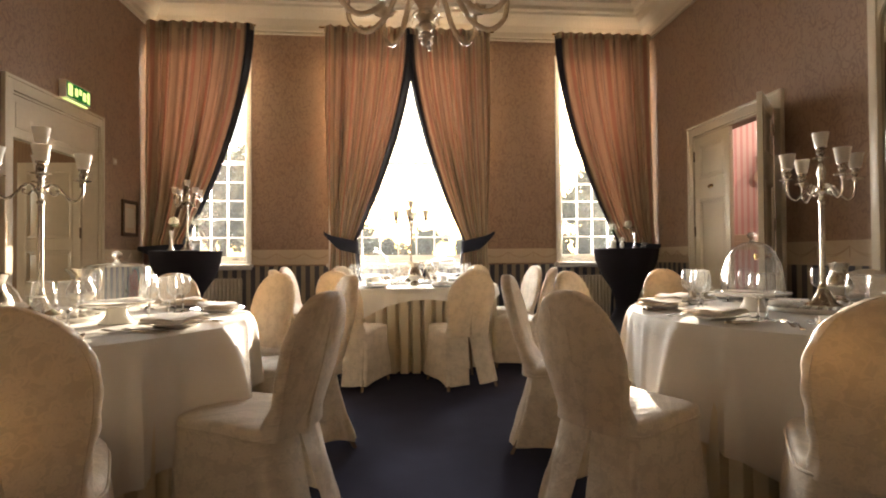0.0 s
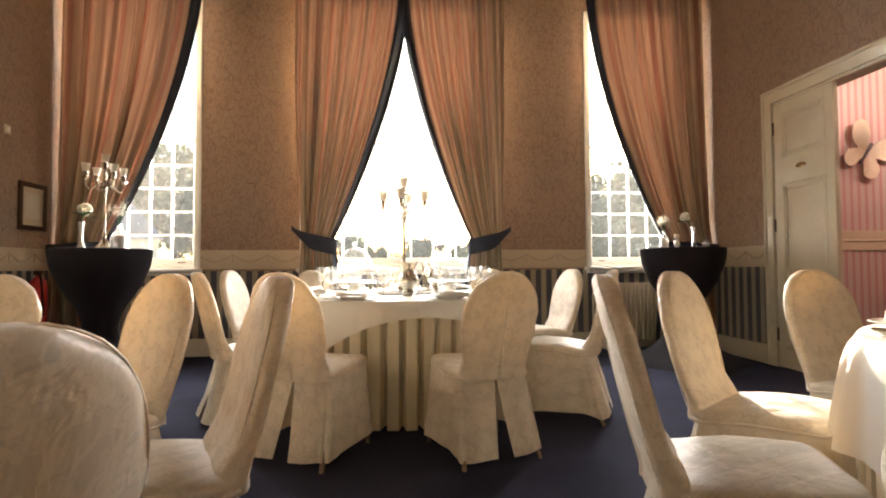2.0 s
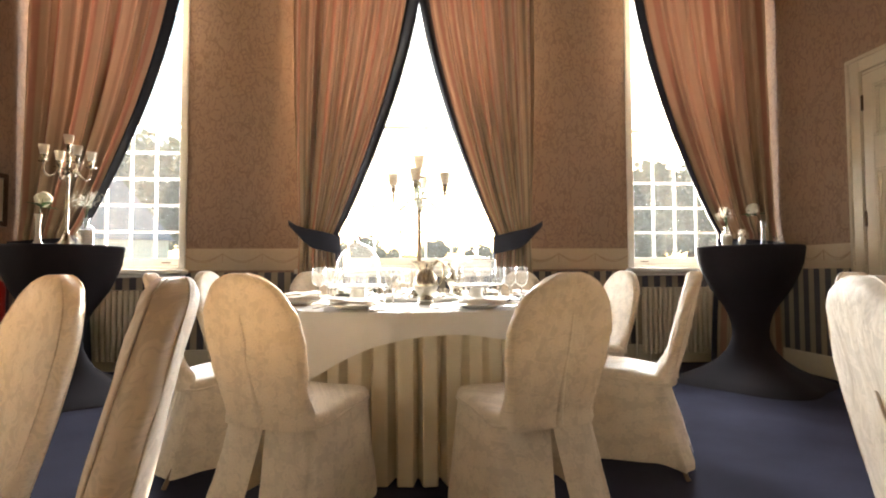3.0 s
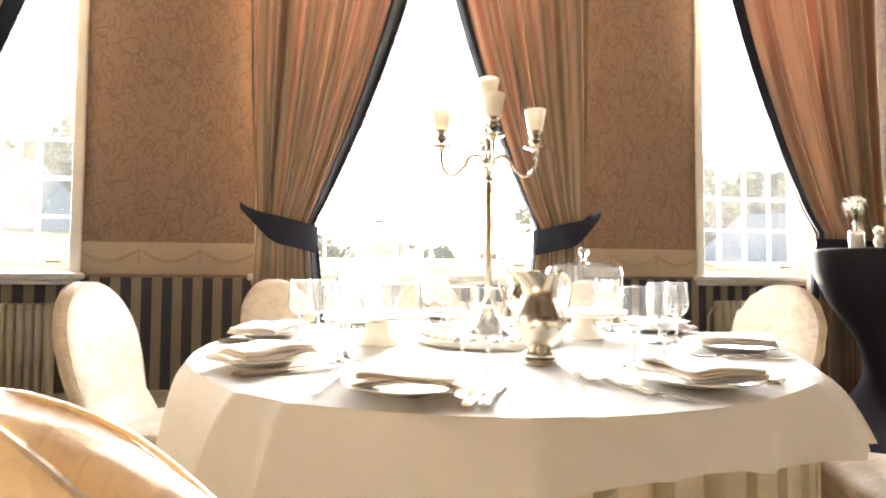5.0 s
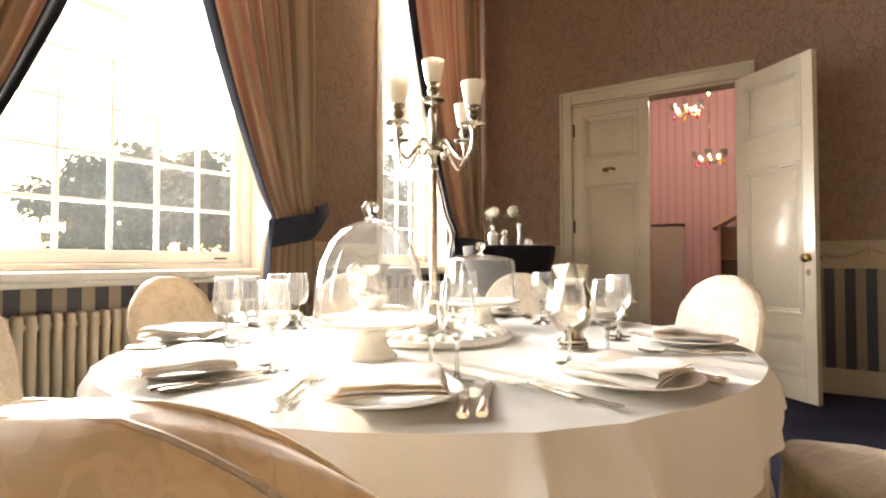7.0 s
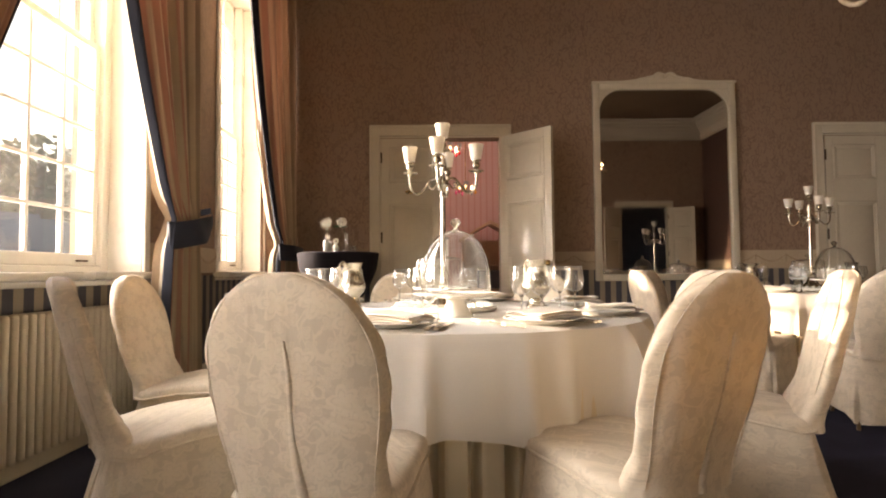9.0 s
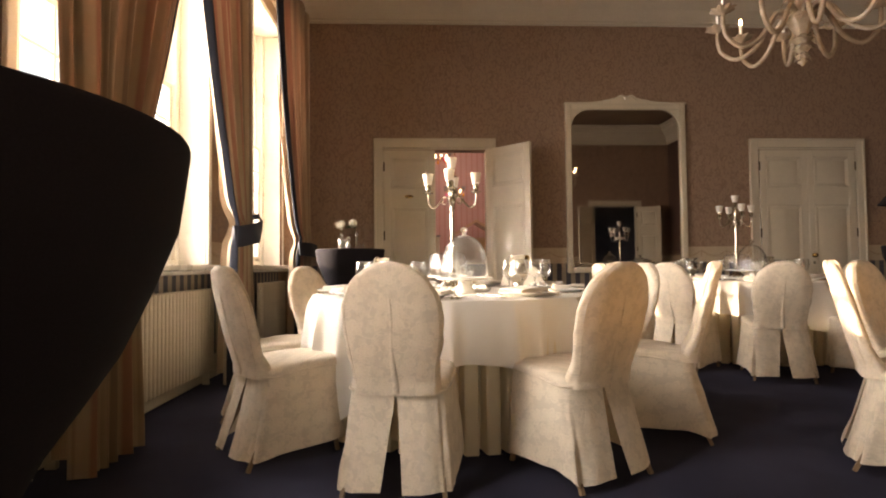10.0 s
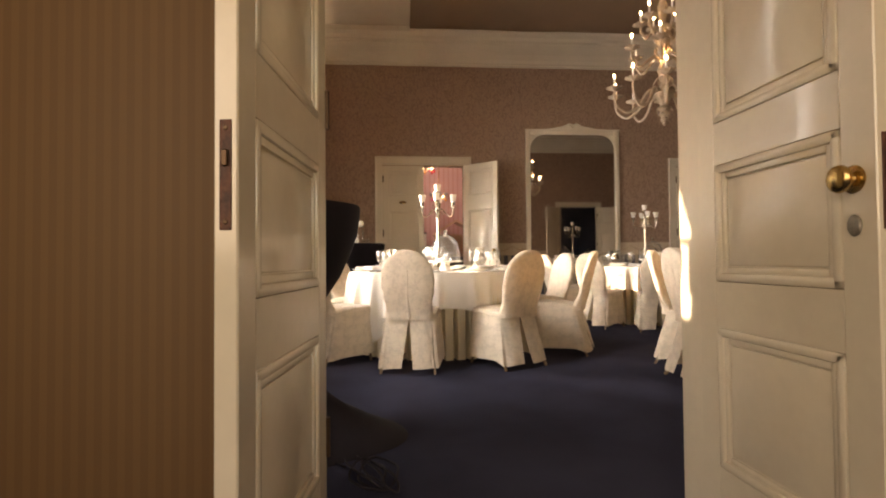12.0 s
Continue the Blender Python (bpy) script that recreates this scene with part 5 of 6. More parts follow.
def cake_stand(tall):
    s = thing("cake_stand", "white china cake stand under a tall glass bell" if tall else "white china cake stand under a low glass cover", "cake stand", "cake stands")
    r = 0.165 if tall else 0.145
    part("plate", lathe(bmesh.new(), ((0, 0.078), (r - 0.03, 0.078), (r, 0.088), (r, 0.096), (r - 0.006, 0.094), (0, 0.09)), 44), CHINA, s)
    part("foot", lathe(bmesh.new(), ((0, 0.0), (0.068, 0.0), (0.069, 0.006), (0.056, 0.018), (0.045, 0.035), (0.038, 0.058), (0.045, 0.079), (0, 0.079)), 32), CHINA, s)
    if tall:
        prof = [(0.138, 0.094), (0.137, 0.13), (0.133, 0.18), (0.122, 0.235), (0.1, 0.285), (0.07, 0.32), (0.035, 0.337), (0.012, 0.342)]
        top = 0.342
    else:
        prof = [(0.128, 0.094), (0.128, 0.225), (0.122, 0.243), (0.1, 0.253), (0.05, 0.26), (0.012, 0.264)]
        top = 0.264
    d = part("glass_cover", lathe(bmesh.new(), prof, 48), BELL, s, "clear glass cover")
    part("rim", lathe(bmesh.new(), [(prof[0][0] + a, prof[0][1] + b) for a, b in ((0, 0), (0.003, 0.003), (0, 0.006), (-0.003, 0.003), (0, 0))], 48), RIM, d)
    part("knob", lathe(bmesh.new(), [(a, top + b) for a, b in ((0.014, -0.002), (0.008, 0.008), (0.009, 0.013), (0.02, 0.025), (0.021, 0.034), (0.013, 0.044), (0, 0.047))], 20), STEM, d)
    return s


def lazy_susan():
    b = thing("round_board", "round cream board with an embossed rim under the candelabrum", "board", "table centre boards")
    bm = lathe(bmesh.new(), ((0, 0), (0.235, 0), (0.245, 0.008), (0.245, 0.018), (0.232, 0.024), (0.225, 0.022), (0, 0.022)), 64)
    part("disc", bm, CHINA, b)
    bm = bmesh.new()
    for k in range(30):
        a = 2 * math.pi * k / 30
        pts = [(0.17 * math.cos(a), 0.17 * math.sin(a), 0.024), (0.2 * math.cos(a + 0.07), 0.2 * math.sin(a + 0.07), 0.031), (0.228 * math.cos(a + 0.02), 0.228 * math.sin(a + 0.02), 0.024)]
        sweep(bm, spline(pts, 3), lambda s: 0.009 * math.sin(math.pi * (0.1 + 0.8 * s)), 6)
    tagged(part("embossed_rim", bm, CHINA, b), kind="stuff")
    return b


CLOTH = TOP + 0.0125
protos = {"candelabrum": make_candelabrum(), "glass": make_glass(), "plate": make_plate(), "fork": make_fork(), "knife": make_knife(), "jug": make_jug(), "tall": cake_stand(True), "low": cake_stand(False), "board": lazy_susan()}
napkins = [make_napkin(s) for s in (3, 8, 15)]
placed = set()


def put(key, m):
    ob = protos[key] if isinstance(key, str) else key
    if ob.name in placed:
        return copy_thing(ob, m)
    placed.add(ob.name)
    ob.matrix_basis = m
    return ob


# where the places at the window table are laid, which is not quite where its chairs stand
PLACES = {"window": (168, 126, 90, 52, 13, -23, -67.5, -115, -154.5)}


def set_table(key, arms, jug_at, tall_at, low_at):
    tx, ty = TABLES[key]
    rng = random.Random(len(key) * 7 + 1)
    put("board", pose(tx, ty, CLOTH))
    put("candelabrum", pose(tx, ty, CLOTH + 0.0225, 0, 0, arms))
    for (x, y, turn) in jug_at:
        put("jug", pose(tx + x, ty + y, CLOTH, 0, 0, turn))
    put("tall", pose(tx + tall_at[0], ty + tall_at[1], CLOTH))
    put("low", pose(tx + low_at[0], ty + low_at[1], CLOTH, 0, 0, 20))
    for n, ang in enumerate(PLACES.get(key) or [seat[0] for seat in SEATS[key]]):
        a = ang + rng.uniform(-1.5, 1.5)
        seat = Matrix.Translation((tx, ty, CLOTH)) @ pose(0, 0, 0, 0, 0, a + 90)
        # in the seat's own frame the table's middle lies at the origin, the diner at y = -0.9, looking to +y

        def at(x, y, turn=0.0, z=0.0):
            return seat @ pose(x, y, z, 0, 0, turn)

        put("plate", at(0, -0.735))
        put(napkins[n % 3], at(rng.uniform(-0.015, 0.015), -0.735, rng.uniform(-16, 16) + (180 if n % 2 else 0) + (75 if n % 4 == 1 else 0)))
        put("fork", at(-0.153, -0.842, rng.uniform(-4, 4) + 2))
        put("fork", at(-0.174, -0.775, rng.uniform(-5, 5) + 4))
        put("knife", at(0.138, -0.842, rng.uniform(-4, 4) - 2))
        put("knife", at(0.166, -0.832, rng.uniform(-4, 4) - 2))
        put("glass", at(0.05 + rng.uniform(-0.012, 0.012), -0.542 + rng.uniform(-0.015, 0.015)))
        put("glass", at(0.118 + rng.uniform(-0.012, 0.012), -0.588 + rng.uniform(-0.015, 0.015)))


set_table("window", -99, ((0.022, -0.432, 20), (0.27, 0.47, 150)), (-0.362, -0.046), (0.343, 0.016))
set_table("west", -57, ((-0.03, 0.355, 60), (0.1, -0.42, -50)), (-0.38, -0.1), (0.397, -0.136))
set_table("east", -10, ((0.35, 0.3, 60), (0.1, -0.42, -50)), (-0.33, 0.05), (0.32, -0.2))


# ---------------------------------------------------------------- things on the cocktail tables
LEAF = surface("flower_leaf", (0.05, 0.1, 0.03), 0.5, vary=0.3, coarse=12.0, fine=60.0, translucent=0.25)
PETAL = surface("white_petal", (0.78, 0.74, 0.62), 0.6, vary=0.08, coarse=15.0, fine=90.0, translucent=0.25)
MILK = surface("white_filling", (0.78, 0.74, 0.66), 0.4, vary=0.04)


def flower_head(bm, at, r, rng, petals=60):
    """A ball of overlapping small petals."""
    for _ in range(petals):
        d = Vector((rng.gauss(0, 1), rng.gauss(0, 1), rng.gauss(0.25, 0.9))).normalized()
        c = Vector(at) + d * r * rng.uniform(0.75, 1.0)
        s = d.orthogonal().normalized()
        s = (Matrix.Rotation(rng.uniform(0, 6.28), 3, d) @ s)
        q = d.cross(s)
        w = r * rng.uniform(0.3, 0.45)
        pts = [c - s * w, c - q * w * 0.7 + d * w * 0.15, c + s * w + d * w * 0.3, c + q * w * 0.7 + d * w * 0.15]
        vs = [bm.verts.new(p) for p in pts]
        mid = bm.verts.new(c - d * w * 0.1)
        for i in range(4):
            bm.faces.new((vs[i], vs[(i + 1) % 4], mid))


def leaf_blade(bm, a, b, width):
    a, b = Vector(a), Vector(b)
    t = (b - a)
    s = t.cross(Vector((0.2, 0.1, 1))).normalized() * width
    up = Vector((0, 0, 1)) * t.length * 0.12
    vs = [bm.verts.new(p) for p in (a, a + t * 0.35 + s + up, a + t * 0.75 + s * 0.7 + up * 0.6, b, a + t * 0.75 - s * 0.7 + up * 0.6, a + t * 0.35 - s + up)]
    m = [bm.verts.new(p) for p in (a + t * 0.35 + up * 0.5, a + t * 0.75 + up * 0.2)]
    for f in ((vs[0], vs[1], m[0]), (vs[1], vs[2], m[1], m[0]), (vs[2], vs[3], m[1]), (vs[3], vs[4], m[1]), (vs[4], vs[5], m[0], m[1]), (vs[5], vs[0], m[0])):
        bm.faces.new(f)


def bud_vase(x, y, lean, seed, size=1.0):
    rng = random.Random(seed)
    v = thing("bud_vase", "slender glass bud vase with a white rose", "vase", "flower vases")
    part("vase", lathe(bmesh.new(), ((0, 0.0), (0.036, 0.0), (0.037, 0.004), (0.03, 0.012), (0.02, 0.03), (0.0145, 0.07), (0.0135, 0.12), (0.017, 0.17), (0.024, 0.205), (0.022, 0.205), (0.0155, 0.17), (0.012, 0.12)), 24), CHINA if seed == 5 else CLEAR, v)
    head = (lean[0], lean[1], 0.305)
    part("stalk", sweep(bmesh.new(), spline(((0, 0, 0.03), (0, 0, 0.15), (lean[0] * 0.5, lean[1] * 0.5, 0.24), head), 4), 0.0025, 6), LEAF, v)
    bm = bmesh.new()
    flower_head(bm, head, 0.048, rng, 90)
    flower_head(bm, head, 0.028, rng, 40)
    part("blossom", bm, PETAL, v, "full white rose head")
    for k in range(5):
        a = rng.uniform(0, 6.28)
        bm = bmesh.new()
        leaf_blade(bm, (lean[0] * 0.6, lean[1] * 0.6, 0.25), (lean[0] + 0.1 * math.cos(a), lean[1] + 0.1 * math.sin(a), 0.25 + rng.uniform(-0.02, 0.03)), 0.022)
        part("leaf", bm, LEAF, v, "dark green leaf")
    v.matrix_basis = pose(x, y, 1.131) @ Matrix.Scale(size, 4)


def bottle_vase(x, y, seed, size=1.0):
    rng = random.Random(seed)
    v = thing("bottle_vase", "clear glass bottle with white filling and gypsophila", "vase", "flower vases")
    part("bottle", lathe(bmesh.new(), ((0, 0.0), (0.038, 0.0), (0.041, 0.004), (0.041, 0.1), (0.036, 0.116), (0.018, 0.126), (0.014, 0.133), (0.014, 0.158), (0.019, 0.162), (0.019, 0.168), (0.013, 0.168)), 28), CLEAR, v)
    part("filling", lathe(bmesh.new(), ((0, 0.004), (0.038, 0.004), (0.0395, 0.008), (0.0395, 0.095), (0.037, 0.098), (0, 0.096)), 24), MILK, v)
    bm, bs = bmesh.new(), bmesh.new()
    for k in range(15):
        a = rng.uniform(0, 6.28)
        tip = Vector((0.055 * math.cos(a) * rng.uniform(0.3, 1), 0.05 * math.sin(a) * rng.uniform(0.3, 1), rng.uniform(0.24, 0.31)))
        sweep(bs, spline(((0, 0, 0.06), (0, 0, 0.16), tip * 0.55 + Vector((0, 0, 0.1)), tip), 3), 0.0012, 4)
        for _ in range(16):
            c = tip + Vector((rng.gauss(0, 0.016), rng.gauss(0, 0.016), rng.gauss(0, 0.016)))
            flower_head(bm, c, 0.0065, rng, 5)
    tagged(part("sprig", bs, LEAF, v), kind="stuff")
    tagged(part("blossoms", bm, PETAL, v, "tiny white blossoms"), kind="stuff")
    v.matrix_basis = pose(x, y, 1.131) @ Matrix.Scale(size, 4)


def small_vase(x, y, seed):
    rng = random.Random(seed)
    v = thing("small_vase", "small white china vase with a pale bloom", "vase", "flower vases")
    part("vase", lathe(bmesh.new(), ((0, 0), (0.022, 0), (0.018, 0.012), (0.03, 0.04), (0.026, 0.062), (0.014, 0.08), (0.022, 0.1), (0.019, 0.1), (0.012, 0.082), (0, 0.03)), 24), CHINA, v)
    bm = bmesh.new()
    flower_head(bm, (0, 0, 0.115), 0.028, rng, 50)
    part("blossom", bm, PETAL, v)
    v.matrix_basis = pose(x, y, 1.131)


def votive(x, y):
    v = part("votive_cup", lathe(bmesh.new(), ((0, 0), (0.028, 0), (0.036, 0.02), (0.038, 0.04), (0.03, 0.058), (0.036, 0.074), (0.033, 0.074), (0.027, 0.058), (0.034, 0.04), (0.03, 0.012), (0, 0.008)), 24, ripple=lambda a, z: 0.05 * math.cos(8 * a)), CLEAR)
    v.matrix_basis = pose(x, y, 1.131)
    tagged(v, "small fluted clear glass candle cup", "candle cup", "glass candle cups")


bud_vase(-2.805, 6.925, (0.02, 0.01), 5, 1.14)
bottle_vase(-2.607, 7.165, 6, 1.35)
votive(-2.53, 6.92)
small = copy_thing(protos["candelabrum"], pose(-2.65, 7.0, 1.131, 0, 0, 52))
small["label"] = "silver candelabrum standing on the black cocktail table"
bottle_vase(2.655, 7.11, 8)
small_vase(2.75, 7.05, 9)
bud_vase(2.885, 6.97, (-0.07, 0.03), 12)
votive(2.975, 6.92)


# ---------------------------------------------------------------- chandelier
BULB = glow("lit_bulb", (1.0, 0.72, 0.36), 16.0)
AMBER = surface("ivory_blown_glass", (0.5, 0.39, 0.28), 0.12, vary=0.15, coarse=20.0, fine=90.0, bump=0.05, coat=0.6, translucent=0.45)


def chandelier(x, y):
    c = thing("chandelier", "two-tier blown glass chandelier with lit candle bulbs", "chandelier")
    shaft = ((0, 2.265), (0.012, 2.28), (0.03, 2.3), (0.018, 2.315), (0.042, 2.34), (0.022, 2.36), (0.055, 2.39), (0.03, 2.42), (0.065, 2.45), (0.03, 2.48), (0.05, 2.52), (0.085, 2.58), (0.085, 2.62), (0.05, 2.68), (0.03, 2.72), (0.045, 2.8), (0.06, 2.88), (0.03, 2.95), (0.025, 3.02), (0.06, 3.1), (0.07, 3.18), (0.04, 3.26), (0.025, 3.35), (0.04, 3.45), (0.05, 3.55), (0.02, 3.65), (0.012, 3.75), (0, 3.76))
    part("shaft", lathe(bmesh.new(), shaft, 20, ripple=lambda a, z: 0.06 * math.cos(6 * a)), AMBER, c, "turned clear glass shaft")
    part("chain", sweep(bmesh.new(), ((0, 0, 3.74), (0, 0, 4.68)), 0.008, 8), BRASS, c)
    part("ceiling_rose", lathe(bmesh.new(), ((0, 4.6), (0.05, 4.62), (0.09, 4.67), (0.1, 4.695), (0, 4.695)), 24), PLASTER, c)
    for tier, (count, reach, hub, dip, cup, r0) in enumerate(((10, 0.52, 2.62, 2.42, 2.66, 0.2), (6, 0.34, 2.98, 2.9, 3.08, 0.5), (6, 0.22, 3.3, 3.24, 3.38, 1.0))):
        for k in range(count):
            a = 2 * math.pi * k / count + r0
            ca, sa_ = math.cos(a), math.sin(a)

            def P(r, z):
                return (r * ca, r * sa_, z)

            pts = [P(0.05, hub), P(reach * 0.3, hub + 0.03), P(reach * 0.52, dip + 0.06), P(reach * 0.76, dip), P(reach * 0.95, dip + 0.07), P(reach, cup - 0.08), P(reach, cup)]
            part("arm", sweep(bmesh.new(), spline(pts, 5), lambda s: (0.017 - 0.003 * s) * (1 + 0.06 * math.sin(90 * s)), 10), AMBER, c, "curved twisted glass arm")
            bm = lathe(bmesh.new(), ((0.008, -0.01), (0.03, 0.0), (0.058, 0.012), (0.078, 0.03), (0.075, 0.032), (0.054, 0.017), (0.0, 0.006)), 32, (reach * ca, reach * sa_, cup), ripple=lambda q, z: 0.2 * math.cos(8 * q) * smoothstep(0.0, 0.03, z))
            d = part("drip_dish", bm, AMBER, c, "scalloped glass dish")
            part("candle_tube", lathe(bmesh.new(), ((0, 0.01), (0.012, 0.01), (0.011, 0.13), (0, 0.131)), 12, (reach * ca, reach * sa_, cup)), MILK, d)
            part("bulb", lathe(bmesh.new(), ((0, 0.131), (0.009, 0.136), (0.012, 0.15), (0.007, 0.168), (0, 0.18)), 10, (reach * ca, reach * sa_, cup)), BULB, d, "lit flame bulb")
    # leaf-shaped drops round the hub and down the finial
    for ring, (n, r, z, size) in enumerate(((8, 0.075, 2.6, 0.1), (6, 0.06, 2.47, 0.075), (6, 0.045, 2.4, 0.06), (5, 0.03, 2.33, 0.045), (8, 0.05, 2.78, 0.11), (6, 0.05, 3.12, 0.1))):
        for k in range(n):
            a = 2 * math.pi * (k + 0.5 * (ring % 2)) / n
            bm = bmesh.new()
            sheet(bm, lambda u, v: (size * v * 0.8, size * 0.55 * (u - 0.5) * math.sin(math.pi * (0.08 + 0.9 * v)), size * (0.25 * math.sin(2.6 * v) - 0.75 * v * v) - 0.1 * size * abs(u - 0.5)), 4, 6)
            o = part("leaf_drop", bm, AMBER, c, "glass leaf drop")
            o.matrix_basis = pose(0, 0, z, 0, 0, math.degrees(a)) @ Matrix.Translation((r * 0.6, 0, 0))
    c.matrix_basis = pose(x, y, 0)


chandelier(0.037, 3.571)

# draped cloth ceiling panel over the back of the hall
DRAPE = surface("brown_ceiling_cloth", (0.24, 0.16, 0.1), 0.8, vary=0.15, coarse=1.0, fine=120.0)
bm = bmesh.new()
sheet(bm, lambda u, v: (-3.12 + 6.24 * u, -0.2 + 6.4 * v, 4.66 - 0.03 * abs(math.sin(9 * v + 2.5 * u + math.sin(5 * u))) - 0.035 * math.sin(math.pi * u) * math.sin(math.pi * v)), 60, 60)
tagged(part("ceiling_drape", bm, DRAPE), "brown draped cloth stretched below the ceiling", "ceiling cloth", kind="structure")
bm = bmesh.new()
for a, b in (((-3.13, -0.22, 4.64), (-3.09, 6.22, 4.7)), ((3.09, -0.22, 4.64), (3.13, 6.22, 4.7)), ((-3.09, -0.22, 4.64), (3.09, -0.18, 4.7)), ((-3.09, 6.18, 4.64), (3.09, 6.22, 4.7))):
    box(bm, a, b, 0.006, 1)
tagged(part("ceiling_drape_frame", bm, DRAPE), kind="structure")

# ---------------------------------------------------------------- west wall: exit sign, picture, switch, extinguisher, equipment case
GREEN = glow("lit_green_sign", (0.06, 0.5, 0.1), 0.05)
PALE = glow("lit_sign_white", (0.75, 1.0, 0.3), 0.3)
s = thing("exit_sign", "lit green emergency exit sign above the door", "exit sign")
part("case", boxed((-3.5, 6.0, 2.66), (-3.43, 6.42, 2.84), 0.006, 1), WHITE, s)
part("light_panel", boxed((-3.43, 6.015, 2.675), (-3.425, 6.405, 2.825)), GREEN, s, "green lit panel")
for n, (a, b, lo, hi) in enumerate(((6.03, 6.1, 2.69, 2.81), (6.14, 6.19, 2.71, 2.79), (6.21, 6.25, 2.74, 2.8), (6.27, 6.33, 2.7, 2.79), (6.35, 6.39, 2.69, 2.81))):
    part("pictogram", boxed((-3.425, a, lo), (-3.4225, b, hi)), PALE, s, "pale pictogram shape")
part("light_strip", boxed((-3.495, 6.03, 2.652), (-3.44, 6.39, 2.659)), PALE, s)

p = thing("framed_picture", "small dark framed notice with pale paper", "picture frame")
bm = bmesh.new()
for lo, hi in (((7.18, 1.32), (7.225, 1.77)), ((7.515, 1.32), (7.56, 1.77)), ((7.225, 1.32), (7.515, 1.365)), ((7.225, 1.725), (7.515, 1.77))):
    box(bm, (-3.5, lo[0], lo[1]), (-3.475, hi[0], hi[1]), 0.004, 1)
part("frame", bm, IRON, p, "dark wooden frame")
part("paper", boxed((-3.498, 7.225, 1.365), (-3.488, 7.515, 1.725)), BORDER, p)
part("printed_area", boxed((-3.4878, 7.27, 1.43), (-3.487, 7.47, 1.67)), PLASTER, p)
s = thing("light_switch", "small cream wall switch beside the door", "light switch")
part("plate", boxed((-3.5, 6.99, 2.16), (-3.49, 7.07, 2.24), 0.003, 1), PAINT, s)
part("rocker", boxed((-3.49, 7.01, 2.18), (-3.484, 7.05, 2.22), 0.002, 1), WHITE, s)

RED = surface("red_enamel", (0.5, 0.02, 0.015), 0.3, vary=0.08)
e = thing("fire_extinguisher", "red fire extinguisher hung low on the wall", "fire extinguisher")
part("cylinder", lathe(bmesh.new(), ((0, 0.45), (0.07, 0.45), (0.075, 0.47), (0.075, 0.8), (0.06, 0.85), (0.025, 0.88), (0.02, 0.9), (0, 0.9)), 24, (-3.4, 7.33, 0)), RED, e)
part("valve", boxed((-3.43, 7.3, 0.9), (-3.37, 7.36, 0.94), 0.008, 2), IRON, e)
part("hose", sweep(bmesh.new(), spline(((-3.38, 7.3, 0.92), (-3.33, 7.26, 0.85), (-3.32, 7.27, 0.65), (-3.33, 7.29, 0.52)), 5), 0.011, 8), BLACK, e)
part("bracket", boxed((-3.5, 7.28, 0.6), (-3.475, 7.38, 0.66)), IRON, e)
GREY = surface("grey_case", (0.1, 0.1, 0.11), 0.5, vary=0.15)
k = thing("equipment_case", "low grey equipment case on the carpet by the wall", "case")
part("body", boxed((-3.46, 6.98, 0.0), (-3.12, 7.5, 0.24), 0.012, 2), GREY, k)
part("lid", boxed((-3.465, 6.975, 0.243), (-3.115, 7.505, 0.29), 0.01, 2), GREY, k)
bm = bmesh.new()
rng = random.Random(4)
for q in range(4):
    cx, cy, r = -3.17 + rng.uniform(-0.05, 0.05), 6.5 + rng.uniform(-0.05, 0.05), rng.uniform(0.08, 0.16)
    sweep(bm, [(cx + r * 1.4 * math.cos(a), cy + r * 0.7 * math.sin(a + q), 0.01 + 0.008 * (1 + math.sin(3 * a + q))) for a in [6.28 * i / 24 for i in range(25)]], 0.005, 6)
sweep(bm, spline(((-3.1, 6.6, 0.008), (-2.9, 6.8, 0.008), (-2.85, 7.1, 0.008), (-3.1, 7.3, 0.008), (-3.2, 7.45, 0.1)), 6), 0.005, 6)
tagged(part("power_cable", bm, BLACK), "coiled black cable lying on the carpet", "cable")

# ---------------------------------------------------------------- corner lamp
l = thing("table_lamp", "gold based table lamp with a wide black shade", "lamp")
part("base", lathe(bmesh.new(), ((0, 0), (0.085, 0), (0.085, 0.02), (0.06, 0.035), (0.055, 0.06), (0.055, 0.25), (0.06, 0.27), (0.04, 0.3), (0.025, 0.32), (0.03, 0.36), (0.012, 0.4), (0.01, 0.62), (0, 0.62)), 20), BRASS, l)
part("shade", lathe(bmesh.new(), ((0.42, 0.52), (0.42, 0.535), (0.16, 0.85), (0.14, 0.86), (0.14, 0.85), (0.15, 0.84), (0.4, 0.53)), 8), BLACK, l, "faceted black lampshade")
part("bulb", lathe(bmesh.new(), ((0, 0.62), (0.03, 0.65), (0.035, 0.69), (0.02, 0.73), (0, 0.74)), 14), glow("lamp_bulb", (1.0, 0.65, 0.3), 6.0), l)
l.matrix_basis = pose(2.9, -0.1, 1.131)

# ---------------------------------------------------------------- seen in the pink room
BEAD_BULB = glow("small_lit_bulb", (1.0, 0.72, 0.36), 3.5)
COLOURS = [surface("bead_" + n, c, 0.15, vary=0.05) for n, c in (("pink", (0.7, 0.1, 0.25)), ("amber", (0.75, 0.35, 0.05)), ("grey", (0.35, 0.33, 0.35)), ("red", (0.6, 0.03, 0.05)))]


